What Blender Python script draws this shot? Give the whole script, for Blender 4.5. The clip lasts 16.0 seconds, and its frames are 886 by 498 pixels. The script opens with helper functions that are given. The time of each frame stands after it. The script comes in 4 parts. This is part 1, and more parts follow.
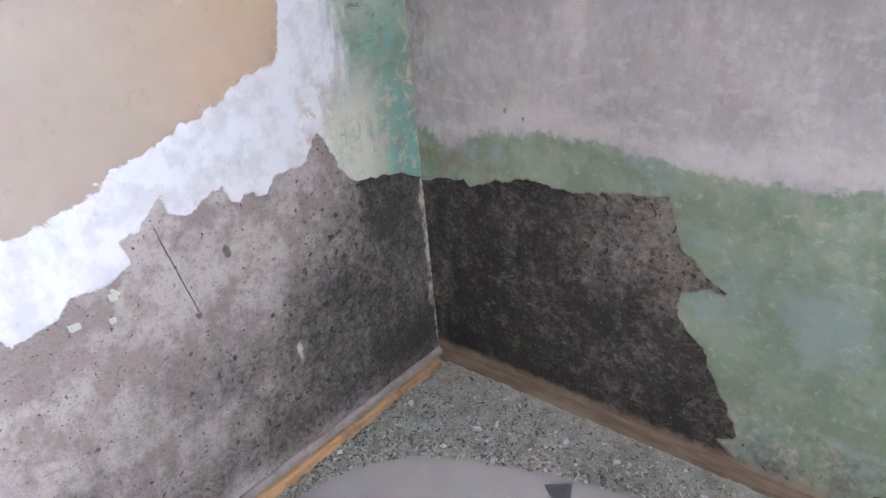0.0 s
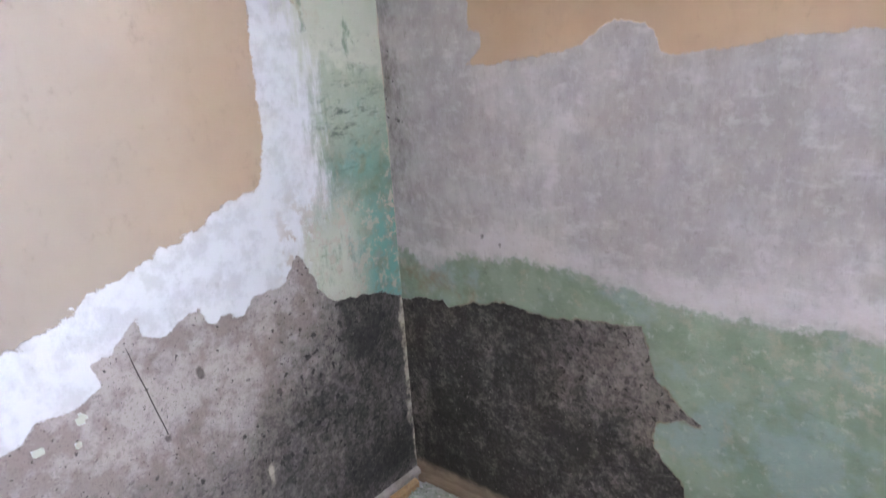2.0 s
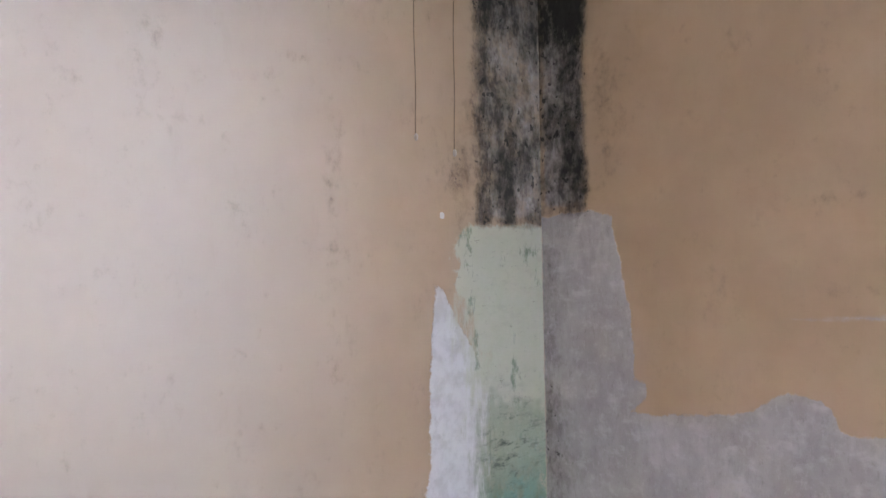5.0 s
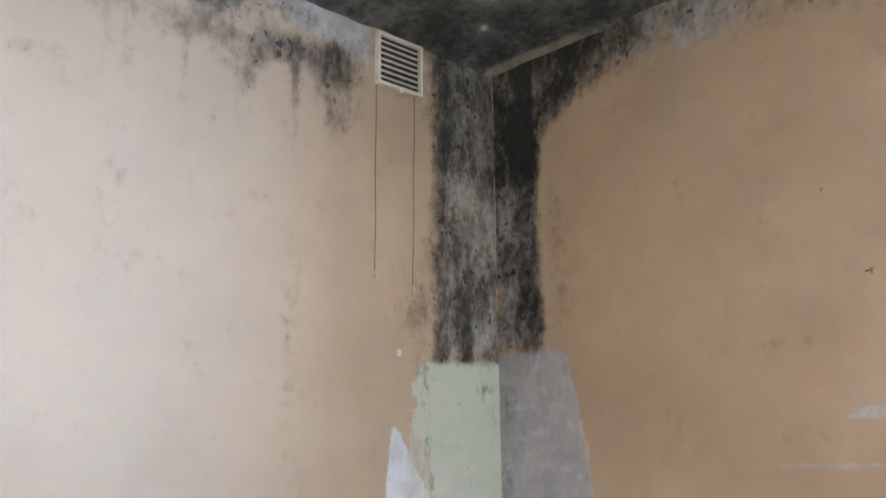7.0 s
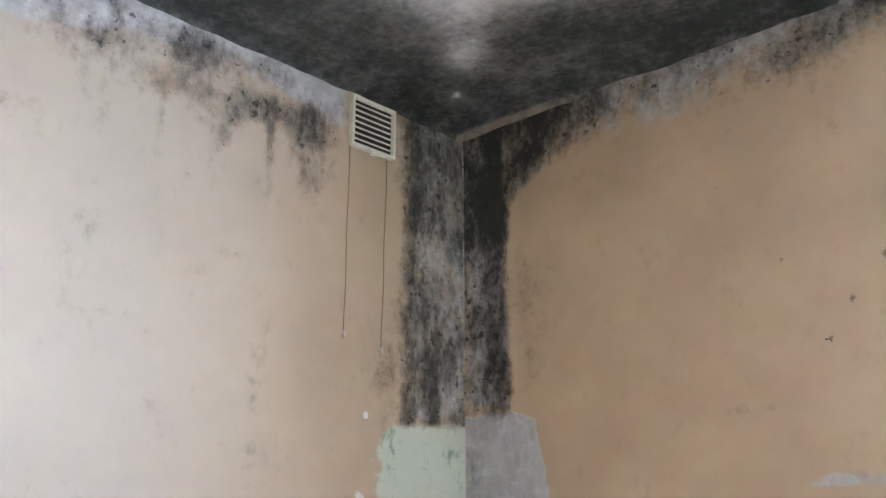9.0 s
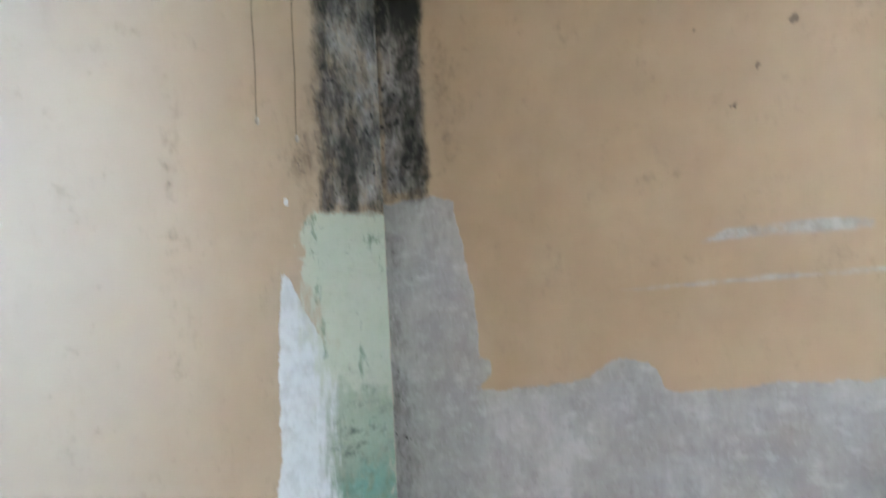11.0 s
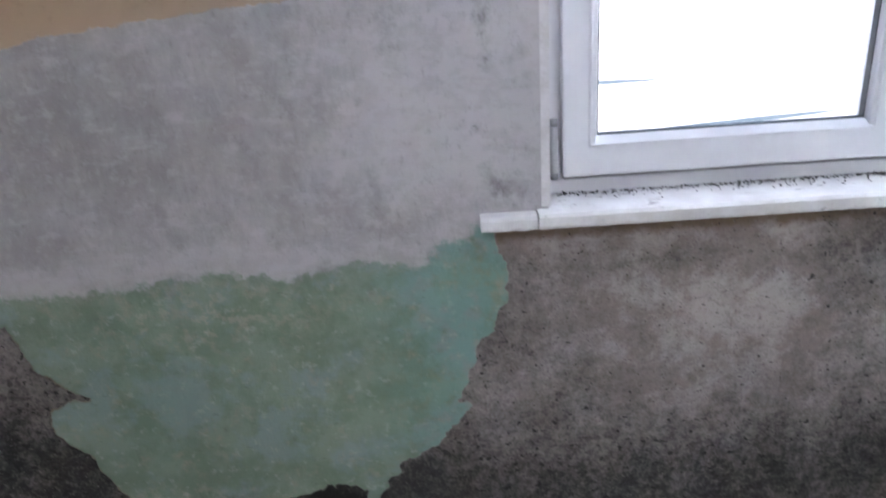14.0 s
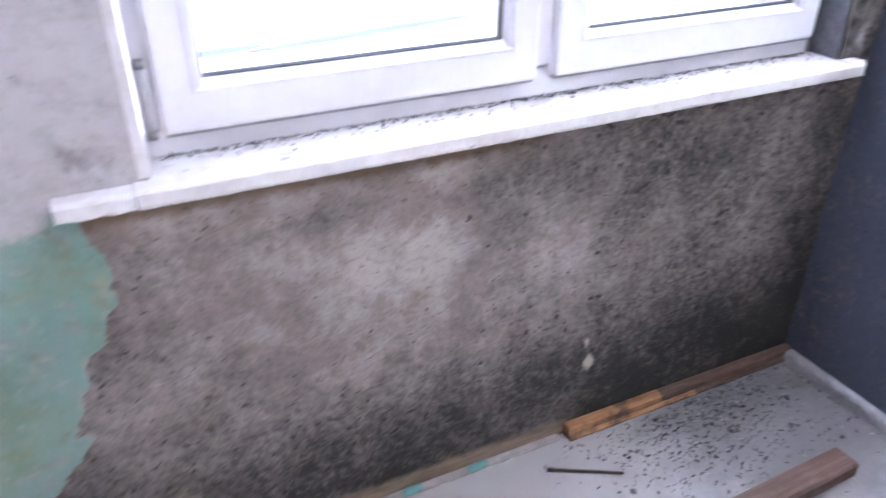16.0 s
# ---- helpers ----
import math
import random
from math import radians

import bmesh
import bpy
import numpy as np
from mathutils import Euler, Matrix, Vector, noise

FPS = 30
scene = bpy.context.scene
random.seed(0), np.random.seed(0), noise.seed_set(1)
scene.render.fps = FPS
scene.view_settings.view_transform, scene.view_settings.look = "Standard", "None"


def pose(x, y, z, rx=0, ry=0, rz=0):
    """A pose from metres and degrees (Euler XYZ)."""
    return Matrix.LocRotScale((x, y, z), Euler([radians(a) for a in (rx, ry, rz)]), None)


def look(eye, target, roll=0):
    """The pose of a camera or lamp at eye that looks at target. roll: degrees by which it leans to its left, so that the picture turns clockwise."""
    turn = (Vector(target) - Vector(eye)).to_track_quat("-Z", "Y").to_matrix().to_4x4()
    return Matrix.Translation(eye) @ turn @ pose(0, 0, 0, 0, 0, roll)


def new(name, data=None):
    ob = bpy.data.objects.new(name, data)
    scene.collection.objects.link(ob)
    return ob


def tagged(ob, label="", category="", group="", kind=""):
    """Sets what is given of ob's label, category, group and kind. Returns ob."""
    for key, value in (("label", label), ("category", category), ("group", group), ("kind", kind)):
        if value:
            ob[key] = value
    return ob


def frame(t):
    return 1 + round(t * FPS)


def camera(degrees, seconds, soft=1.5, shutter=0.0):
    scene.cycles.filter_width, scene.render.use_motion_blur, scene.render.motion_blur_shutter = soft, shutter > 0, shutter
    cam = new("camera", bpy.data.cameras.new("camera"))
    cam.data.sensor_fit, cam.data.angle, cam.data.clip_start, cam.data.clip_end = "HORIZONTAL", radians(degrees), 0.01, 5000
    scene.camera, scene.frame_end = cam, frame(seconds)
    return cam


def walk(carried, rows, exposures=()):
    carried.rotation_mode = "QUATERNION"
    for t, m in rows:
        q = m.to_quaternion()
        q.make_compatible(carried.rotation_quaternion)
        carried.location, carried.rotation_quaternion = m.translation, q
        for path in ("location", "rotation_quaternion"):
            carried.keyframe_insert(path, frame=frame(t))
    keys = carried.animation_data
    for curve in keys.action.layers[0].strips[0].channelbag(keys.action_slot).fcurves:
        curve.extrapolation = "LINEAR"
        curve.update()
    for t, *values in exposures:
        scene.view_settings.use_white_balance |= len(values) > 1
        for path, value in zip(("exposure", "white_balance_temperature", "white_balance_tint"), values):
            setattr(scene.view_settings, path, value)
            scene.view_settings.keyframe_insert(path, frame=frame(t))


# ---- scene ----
# ---- camera ----
cam = camera(62.1, 16.0, soft=1.35, shutter=0.5)
PATH = [
    (0, (1.301, -1.374, 1.354), (0.104, -0.056, 0.444), -5.4),
    (0.5, (1.326, -1.355, 1.356), (0.136, -0.026, 0.452), -5.7),
    (1, (1.339, -1.351, 1.364), (0.13, -0.006, 0.51), -4.7),
    (1.5, (1.341, -1.339, 1.383), (0.113, 0.043, 0.62), -4.4),
    (2, (1.334, -1.336, 1.416), (0.092, 0.08, 0.744), -3.9),
    (2.5, (1.338, -1.343, 1.444), (0.07, 0.099, 0.884), -3.7),
    (3, (1.336, -1.353, 1.474), (0.044, 0.11, 1.038), -2.9),
    (3.5, (1.334, -1.362, 1.514), (-0.091, 0.014, 1.244), -2.9),
    (4, (1.316, -1.401, 1.559), (-0.201, -0.103, 1.435), -2.8),
    (4.2, (1.321, -1.408, 1.57), (-0.226, -0.142, 1.504), -2.2),
    (6.5, (1.305, -1.447, 1.632), (-0.16, -0.101, 1.836), -0.8),
    (7, (1.317, -1.436, 1.636), (-0.115, -0.088, 1.998), -0.5),
    (7.5, (1.309, -1.441, 1.642), (-0.098, -0.088, 2.078), -0.1),
    (7.8, (1.323, -1.429, 1.633), (-0.08, -0.088, 2.126), 0.2),
    (8, (1.332, -1.421, 1.627), (-0.068, -0.088, 2.141), 0.4),
    (8.2, (1.329, -1.428, 1.638), (-0.057, -0.085, 2.163), 0.3),
    (10.3, (1.29, -1.463, 1.61), (0.007, 0.016, 2.02), -0.0),
    (10.5, (1.3, -1.445, 1.591), (0.011, 0.051, 1.91), -0.5),
    (11, (1.267, -1.476, 1.562), (0.087, 0.138, 1.589), -2.8),
    (11.5, (1.297, -1.448, 1.493), (0.209, 0.221, 1.315), -3.0),
    (12, (1.26, -1.485, 1.466), (0.573, 0.333, 0.994), -3.5),
    (12.5, (1.341, -1.488, 1.408), (1.024, 0.388, 0.794), -2.9),
    (13, (1.497, -1.46, 1.44), (1.27, 0.423, 0.803), -4.4),
    (13.5, (1.61, -1.441, 1.44), (1.488, 0.433, 0.75), -4.2),
    (14, (1.692, -1.434, 1.418), (1.673, 0.412, 0.65), -4.0),
    (14.5, (1.776, -1.421, 1.412), (1.755, 0.353, 0.49), -4.3),
    (15, (1.827, -1.404, 1.384), (1.879, 0.339, 0.404), -3.2),
    (15.5, (1.846, -1.306, 1.377), (2.213, 0.371, 0.351), -1.7),
    (16, (1.861, -1.149, 1.382), (2.608, 0.411, 0.379), -0.0),
]
walk(cam, [(t, look(eye, target, roll)) for t, eye, target, roll in PATH],
     exposures=[(0.0, 3.10, 6650, 16), (1.5, 3.08, 6650, 16), (2.2, 3.02, 6650, 16), (3.0, 3.0, 6650, 17), (3.5, 2.78, 6650, 18), (4.2, 2.66, 6700, 18), (6.5, 2.42, 7000, 13), (7.0, 2.77, 6900, 10), (8.0, 2.76, 6850, 9),
                (10.3, 3.02, 6500, 4), (11.0, 2.92, 6480, 1), (12.0, 3.0, 6400, -2), (12.6, 3.08, 6320, 3), (13.0, 2.74, 6400, 6), (13.5, 2.42, 6450, 8), (14.0, 2.06, 6450, 11), (14.5, 2.04, 6450, 15), (15.0, 2.58, 6420, 18), (15.5, 2.76, 6400, 21), (16.0, 2.80, 6350, 21)])

# ---- world and light ----
world = bpy.data.worlds.new("overcast_sky")
scene.world = world
world.use_nodes = True
wn = world.node_tree.nodes
sky = wn.new("ShaderNodeTexSky")
sky.sky_type = 'NISHITA'
sky.sun_disc = False
sky.sun_elevation = radians(32)
sky.sun_rotation = radians(180)
sky.dust_density = 4.0
world.node_tree.links.new(sky.outputs[0], wn["Background"].inputs[0])
wn["Background"].inputs[1].default_value = 0.15

sun_data = bpy.data.lights.new("sun", 'SUN')
sun_data.energy = 1.2
sun_data.angle = radians(12)
sun_data.color = (1.0, 0.96, 0.9)
sun = new("sun", sun_data)
sun.matrix_world = look((0, -8, 9), (0, 4, 1))

# daylight of the open sky through the upper half of the window
sky_light = bpy.data.lights.new("window_daylight", 'AREA')
sky_light.shape, sky_light.size, sky_light.size_y = 'RECTANGLE', 1.46, 0.72
sky_light.energy = 31
sky_light.color = (0.88, 0.97, 1.27)
daylight = new("window_daylight", sky_light)
daylight.matrix_world = look((2.67, 0.27, 1.90), (2.85, -2.0, 2.65))

H = 2.5        # ceiling height
XR = 3.545     # wall beyond the window
YB = -3.9      # wall behind the walk
WX0, WX1, WZ0, WZ1 = 1.90, 3.44, 0.90, 2.28   # window opening


# ---- node helpers ----
class Nodes:
    """Short-hand for one node material."""

    def __init__(self, name):
        self.mat = bpy.data.materials.new(name)
        self.mat.use_nodes = True
        self.t = self.mat.node_tree
        self.bsdf = self.t.nodes["Principled BSDF"]
        self.coord = self.t.nodes.new("ShaderNodeTexCoord").outputs["Object"]

    def put(self, node, socket, value):
        if isinstance(value, bpy.types.NodeSocket):
            self.t.links.new(value, node.inputs[socket])
        elif isinstance(value, tuple) and len(value) == 3 and node.inputs[socket].type == 'RGBA':
            node.inputs[socket].default_value = (*value, 1)
        else:
            node.inputs[socket].default_value = value

    def noise(self, scale, detail=4.0, rough=0.6, stretch=(1, 1, 1), shift=(0, 0, 0)):
        m = self.t.nodes.new("ShaderNodeMapping")
        self.put(m, "Vector", self.coord)
        self.put(m, "Scale", stretch)
        self.put(m, "Location", shift)
        n = self.t.nodes.new("ShaderNodeTexNoise")
        self.put(n, "Vector", m.outputs[0])
        self.put(n, "Scale", scale)
        self.put(n, "Detail", detail)
        self.put(n, "Roughness", rough)
        return n.outputs["Fac"]

    def cells(self, scale, stretch=(1, 1, 1)):
        m = self.t.nodes.new("ShaderNodeMapping")
        self.put(m, "Vector", self.coord)
        self.put(m, "Scale", stretch)
        n = self.t.nodes.new("ShaderNodeTexVoronoi")
        self.put(n, "Vector", m.outputs[0])
        self.put(n, "Scale", scale)
        return n.outputs["Distance"]

    def attr(self, name):
        a = self.t.nodes.new("ShaderNodeAttribute")
        a.attribute_name = name
        return a.outputs["Fac"]

    def do(self, op, a, b=0.0, clamp=False):
        m = self.t.nodes.new("ShaderNodeMath")
        m.operation, m.use_clamp = op, clamp
        self.put(m, 0, a)
        self.put(m, 1, b)
        return m.outputs[0]

    def step(self, value, lo, hi, a=0.0, b=1.0):
        r = self.t.nodes.new("ShaderNodeMapRange")
        r.interpolation_type = 'SMOOTHSTEP'
        for i, v in enumerate((value, lo, hi, a, b)):
            self.put(r, i, v)
        return r.outputs[0]

    def mix(self, fac, a, b):
        m = self.t.nodes.new("ShaderNodeMix")
        m.data_type = 'RGBA'
        self.put(m, 0, fac)
        self.put(m, 6, a)
        self.put(m, 7, b)
        return m.outputs[2]

    def wobble(self, d, *amounts):
        """A distance field made ragged: pairs of noise scale and metres."""
        for i, (scale, metres) in enumerate(amounts):
            n = self.do('SUBTRACT', self.noise(scale, 3, 0.65, shift=(3.1 * i, 1.7, 0)), 0.5)
            d = self.do('ADD', d, self.do('MULTIPLY', n, 2 * metres))
        return d

    def finish(self, colour, rough=0.9, height=None, distance=0.002, strength=1.0, spec=0.3, metal=0.0):
        self.put(self.bsdf, "Base Color", colour)
        self.put(self.bsdf, "Roughness", rough)
        self.put(self.bsdf, "Specular IOR Level", spec)
        self.put(self.bsdf, "Metallic", metal)
        if height is not None:
            b = self.t.nodes.new("ShaderNodeBump")
            self.put(b, "Height", height)
            self.put(b, "Distance", distance)
            self.put(b, "Strength", strength)
            self.t.links.new(b.outputs[0], self.bsdf.inputs["Normal"])
        return self.mat


def two_tone(name, a, b, scale=8.0, fine=90.0, rough=0.85, bump=0.001, spec=0.3, metal=0.0, stretch=(1, 1, 1)):
    """A plain surface with broad blotches and fine grain."""
    n = Nodes(name)
    broad = n.noise(scale, 4, 0.6, stretch)
    grain = n.noise(fine, 3, 0.7, stretch)
    c = n.mix(n.step(n.do('ADD', n.do('MULTIPLY', broad, 0.65), n.do('MULTIPLY', grain, 0.35)), 0.35, 0.65), a, b)
    return n.finish(c, rough, n.do('ADD', broad, grain), bump, spec=spec, metal=metal)


# ---- wall materials ----
BEIGE_A, BEIGE_B = (0.442, 0.320, 0.205), (0.395, 0.282, 0.177)
MOULD = (0.0200, 0.0200, 0.0170)


def mouldy_wall(name, filler_a, filler_b, mould=MOULD, paint_a=BEIGE_A, paint_b=BEIGE_B,
                faded=(0.43, 0.33, 0.235), deep=1.0):
    """Emulsion over filler over old green paint over bare plaster, scraped back in patches,
    with black mould; the fields of the wall's mesh say where each layer shows."""
    n = Nodes(name)
    broad, mid, fine = n.noise(3.5, 5, 0.6), n.noise(22, 5, 0.65), n.noise(120, 4, 0.7)
    brush = n.noise(14, 6, 0.68, stretch=(1, 1, 0.7))
    # emulsion, with a far tone that paints window sheen into the side wall
    beige = n.mix(n.step(broad, 0.35, 0.65), paint_a, paint_b)
    beige = n.mix(n.do('ADD', n.attr("faded"), n.do('MULTIPLY', n.do('SUBTRACT', n.noise(2.6, 4, 0.6, shift=(4, 2, 7)), 0.5), 0.5), True), beige, faded)
    beige = n.mix(n.step(n.noise(16, 6, 0.75, stretch=(1, 1, 0.35), shift=(3, 3, 5)), 0.55, 0.75, 0, 0.16), beige, (0.24, 0.19, 0.14))
    # filler, trowelled in broad strokes, with pale smears and pinholes
    f = n.do('ADD', n.do('MULTIPLY', brush, 0.7), n.do('MULTIPLY', mid, 0.3))
    filler = n.mix(n.step(f, 0.40, 0.60), filler_a, filler_b)
    pale = (min(1, filler_b[0] * 1.26), min(1, filler_b[1] * 1.26), min(1, filler_b[2] * 1.28))
    smear = n.do('ADD', n.do('MULTIPLY', n.noise(4, 7, 0.68, shift=(5, 2, 1)), 0.75), n.do('MULTIPLY', n.noise(60, 4, 0.7, stretch=(1, 1, 0.3)), 0.25))
    smear = n.do('ADD', smear, n.do('MULTIPLY', n.attr("feather"), 0.10))
    filler = n.mix(n.step(smear, 0.46, 0.64, 0, 0.70), filler, pale)
    filler = n.mix(n.step(n.noise(2.4, 3, 0.5, shift=(1, 5, 2)), 0.42, 0.62, 0, 0.24), filler, (filler_a[0] * 0.62, filler_a[1] * 0.62, filler_a[2] * 0.62))
    crust = n.do('ADD', n.noise(24, 6, 0.66, stretch=(0.8, 0.8, 1.2), shift=(6, 1, 2)), n.do('MULTIPLY', n.attr("feather"), 0.085))
    filler = n.mix(n.step(crust, 0.50, 0.68, 0, 0.45), filler, (pale[0] * 1.06, pale[1] * 1.08, pale[2] * 1.1))
    scratch = n.noise(85, 4, 0.7, stretch=(1, 1, 0.5), shift=(2, 2, 6))
    filler = n.mix(n.step(scratch, 0.56, 0.72, 0, 0.26), filler, (0.17, 0.16, 0.15))
    filler = n.mix(n.step(scratch, 0.45, 0.32, 0, 0.30), filler, pale)
    # old green paint with worn-through flecks
    green = n.mix(n.step(n.noise(9, 5, 0.65, shift=(3, 6, 1)), 0.40, 0.60), (0.185, 0.245, 0.178), (0.235, 0.30, 0.228))
    green = n.mix(n.step(n.noise(5, 5, 0.65, shift=(2, 7, 3)), 0.48, 0.60, 0, 0.72), green, (0.25, 0.325, 0.31))
    green = n.mix(n.step(n.noise(13, 7, 0.75, shift=(9, 1, 4)), 0.53, 0.66, 0, 0.55), green, (0.34, 0.325, 0.25))
    green = n.mix(n.step(n.noise(40, 4, 0.7, shift=(4, 1, 1)), 0.56, 0.68, 0, 0.6), green, (0.35, 0.40, 0.34))
    green = n.mix(n.do('MULTIPLY', n.attr("turq"), n.step(mid, 0.36, 0.56)), green, (0.165, 0.34, 0.30))
    green = n.mix(n.do('MULTIPLY', n.attr("pale"), n.step(n.noise(14, 6, 0.7, stretch=(1, 1, 0.5), shift=(1, 4, 8)), 0.30, 0.48)),
                  green, n.mix(mid, (0.46, 0.51, 0.39), (0.55, 0.555, 0.49)))
    green = n.mix(n.do('MULTIPLY', n.attr("worn"), n.step(n.noise(24, 6, 0.75, shift=(6, 6, 2)), 0.50, 0.60)), green, (0.47, 0.41, 0.34))
    green = n.mix(n.step(n.noise(60, 5, 0.75, stretch=(0.6, 0.6, 1.4)), 0.60, 0.68, 0, 0.32), green, (0.085, 0.11, 0.085))
    rub = n.do('MULTIPLY', n.attr("rubbed"), n.step(n.noise(30, 6, 0.75, stretch=(0.5, 0.5, 1.3), shift=(5, 3, 3)), 0.50, 0.64))
    green = n.mix(rub, green, (0.10, 0.135, 0.11))
    # thick white filler
    white = n.mix(n.step(n.noise(16, 6, 0.7), 0.42, 0.62), (0.65, 0.662, 0.68), (0.55, 0.557, 0.57))
    white = n.mix(n.do('MULTIPLY', n.attr("fray"), n.step(n.noise(26, 7, 0.75, shift=(2, 6, 6)), 0.49, 0.56)), white, n.mix(mid, (0.36, 0.29, 0.24), (0.50, 0.44, 0.38)))
    # bare plaster
    bare = n.mix(n.step(n.noise(7, 6, 0.7, shift=(4, 4, 4)), 0.42, 0.58), (0.27, 0.228, 0.206), (0.41, 0.368, 0.345))
    bare = n.mix(n.step(n.noise(45, 4, 0.7), 0.53, 0.65, 0, 0.35), bare, (0.17, 0.135, 0.12))
    grit = n.noise(150, 3, 0.75, shift=(2, 8, 3))
    bare = n.mix(n.step(grit, 0.55, 0.68, 0, 0.5), bare, (0.12, 0.10, 0.09))

    m_filler = n.step(n.wobble(n.attr("d_filler"), (90, 0.006)), -0.003, 0.003)
    m_white = n.step(n.wobble(n.attr("d_white"), (100, 0.009)), -0.003, 0.003)
    m_green = n.wobble(n.attr("d_green"), (70, 0.020))
    drag = n.do('SUBTRACT', n.noise(34, 6, 0.7, stretch=(1, 1, 0.22), shift=(7, 1, 4)), 0.5)
    m_green = n.do('ADD', m_green, n.do('MULTIPLY', n.do('MULTIPLY', drag, n.attr("blend")), 0.16))
    m_green = n.step(m_green, n.do('SUBTRACT', -0.008, n.do('MULTIPLY', n.attr("blend"), 0.026)), n.do('ADD', 0.008, n.do('MULTIPLY', n.attr("blend"), 0.026)))
    m_bare = n.step(n.wobble(n.attr("d_bare"), (120, 0.006)), -0.0025, 0.0025)
    wash = n.step(n.do('ADD', n.attr("wash"), n.do('MULTIPLY', n.do('SUBTRACT', n.noise(12, 7, 0.72, shift=(8, 8, 1)), 0.5), n.do('MINIMUM', n.do('MULTIPLY', n.attr("wash"), 4.0), 2.2))), 0.2, 0.9, 0, 0.9)
    c = n.mix(m_filler, beige, filler)
    c = n.mix(m_white, c, white)
    c = n.mix(m_green, c, green)
    c = n.mix(wash, c, n.mix(n.step(mid, 0.4, 0.6), (0.44, 0.435, 0.44), (0.33, 0.315, 0.305)))
    c = n.mix(m_bare, c, bare)
    # brown damp stains
    c = n.mix(n.step(n.do('ADD', n.attr("brown"), n.do('MULTIPLY', n.do('SUBTRACT', mid, 0.5), 0.9)), 0.25, 0.75, 0, 0.85), c,
              n.mix(mid, (0.15, 0.10, 0.055), (0.23, 0.16, 0.10)))
    # mould: a grey bloom, then black colonies and single specks; the low growth keeps to the bare plaster
    md = n.do('MAXIMUM', n.attr("mould"), n.do('MULTIPLY', n.attr("mould_low"), m_bare))
    big, small = n.noise(9, 8, 0.72, shift=(7, 3, 2)), n.noise(48, 6, 0.72, stretch=(1, 1, 0.7))
    centred = n.do('SUBTRACT', n.do('ADD', n.do('MULTIPLY', big, 0.95), n.do('MULTIPLY', small, 0.75)), 0.85)
    # on bare plaster the growth is a softer veil with a fine grain
    veil = n.do('SUBTRACT', n.do('ADD', n.do('ADD', n.do('MULTIPLY', n.noise(6, 6, 0.66, shift=(1, 3, 2)), 0.42), n.do('MULTIPLY', n.noise(26, 6, 0.70), 0.52)),
                            n.do('MULTIPLY', n.noise(120, 4, 0.75), 0.38)), 0.66)
    uneven = n.step(m_bare, 0, 1, centred, veil)
    bloom = n.step(n.do('ADD', md, n.do('MULTIPLY', uneven, 1.2)), 0.06, 0.72, 0, 0.86)
    cloud = n.mix(n.step(n.noise(38, 6, 0.72, stretch=(1, 1, 0.4), shift=(1, 8, 5)), 0.42, 0.60), (0.048, 0.044, 0.037), (0.150, 0.135, 0.120))
    cloud = n.mix(m_bare, cloud, n.mix(n.step(n.noise(62, 6, 0.72, shift=(4, 8, 5)), 0.40, 0.60), (0.050, 0.048, 0.043), (0.150, 0.136, 0.124)))
    c = n.mix(bloom, c, cloud)
    black = n.step(n.do('ADD', md, n.do('MULTIPLY', uneven, 1.8)), 0.52, 1.08, 0, 0.92 * deep)
    c = n.mix(black, c, mould)
    # pits and single colonies
    dots = n.noise(42, 2.5, 0.6, shift=(3, 9, 9))
    c = n.mix(n.step(n.do('ADD', dots, n.do('MULTIPLY', n.do('MINIMUM', md, 0.6), 0.16)), 0.705, 0.75, 0, n.step(md, 0.12, 0.3, 0, 0.8)), c, mould)
    pits = n.do('MULTIPLY', n.step(n.noise(95, 2, 0.55, shift=(8, 2, 5)), 0.66, 0.71), m_bare)
    c = n.mix(n.do('MULTIPLY', pits, 0.75), c, (0.020, 0.019, 0.018))
    pale_grit = n.do('MULTIPLY', n.step(n.noise(105, 3, 0.6, shift=(3, 5, 1)), 0.655, 0.72), m_bare)
    c = n.mix(n.do('MULTIPLY', pale_grit, 0.45), c, (0.30, 0.27, 0.25))
    c = n.mix(n.step(n.do('ADD', n.attr("speck"), n.do('MULTIPLY', n.do('SUBTRACT', fine, 0.5), 0.8)), 0.35, 0.75, 0, 0.66), c, (0.035, 0.03, 0.027))
    c = n.mix(n.step(n.do('ADD', n.attr("band"), n.do('MULTIPLY', n.do('SUBTRACT', mid, 0.5), 1.0)), 0.2, 0.95, 0, 0.86), c,
              n.mix(n.step(n.noise(30, 5, 0.7, stretch=(0.15, 1, 1)), 0.4, 0.6), (0.19, 0.138, 0.098), (0.28, 0.212, 0.158)))
    c = n.mix(n.step(n.do('ADD', n.attr("bead"), n.do('MULTIPLY', n.do('SUBTRACT', mid, 0.5), 1.6)), 0.4, 0.8, 0, 0.85), c, (0.50, 0.44, 0.36))
    # relief: each layer its own thickness
    h = n.do('ADD', n.do('MULTIPLY', m_filler, 0.2), n.do('MULTIPLY', m_white, 0.6))
    h = n.do('SUBTRACT', h, n.do('MULTIPLY', m_green, 0.3))
    h = n.do('SUBTRACT', h, n.do('MULTIPLY', m_bare, 0.6))
    grain = n.do('ADD', n.do('ADD', n.do('MULTIPLY', mid, 0.55), n.do('MULTIPLY', fine, 0.5)), n.do('MULTIPLY', brush, 0.6))
    rough_parts = n.do('ADD', n.do('MULTIPLY', n.do('MAXIMUM', m_bare, m_green), 1.1), n.do('MULTIPLY', n.do('MAXIMUM', m_filler, m_white), 0.7), True)
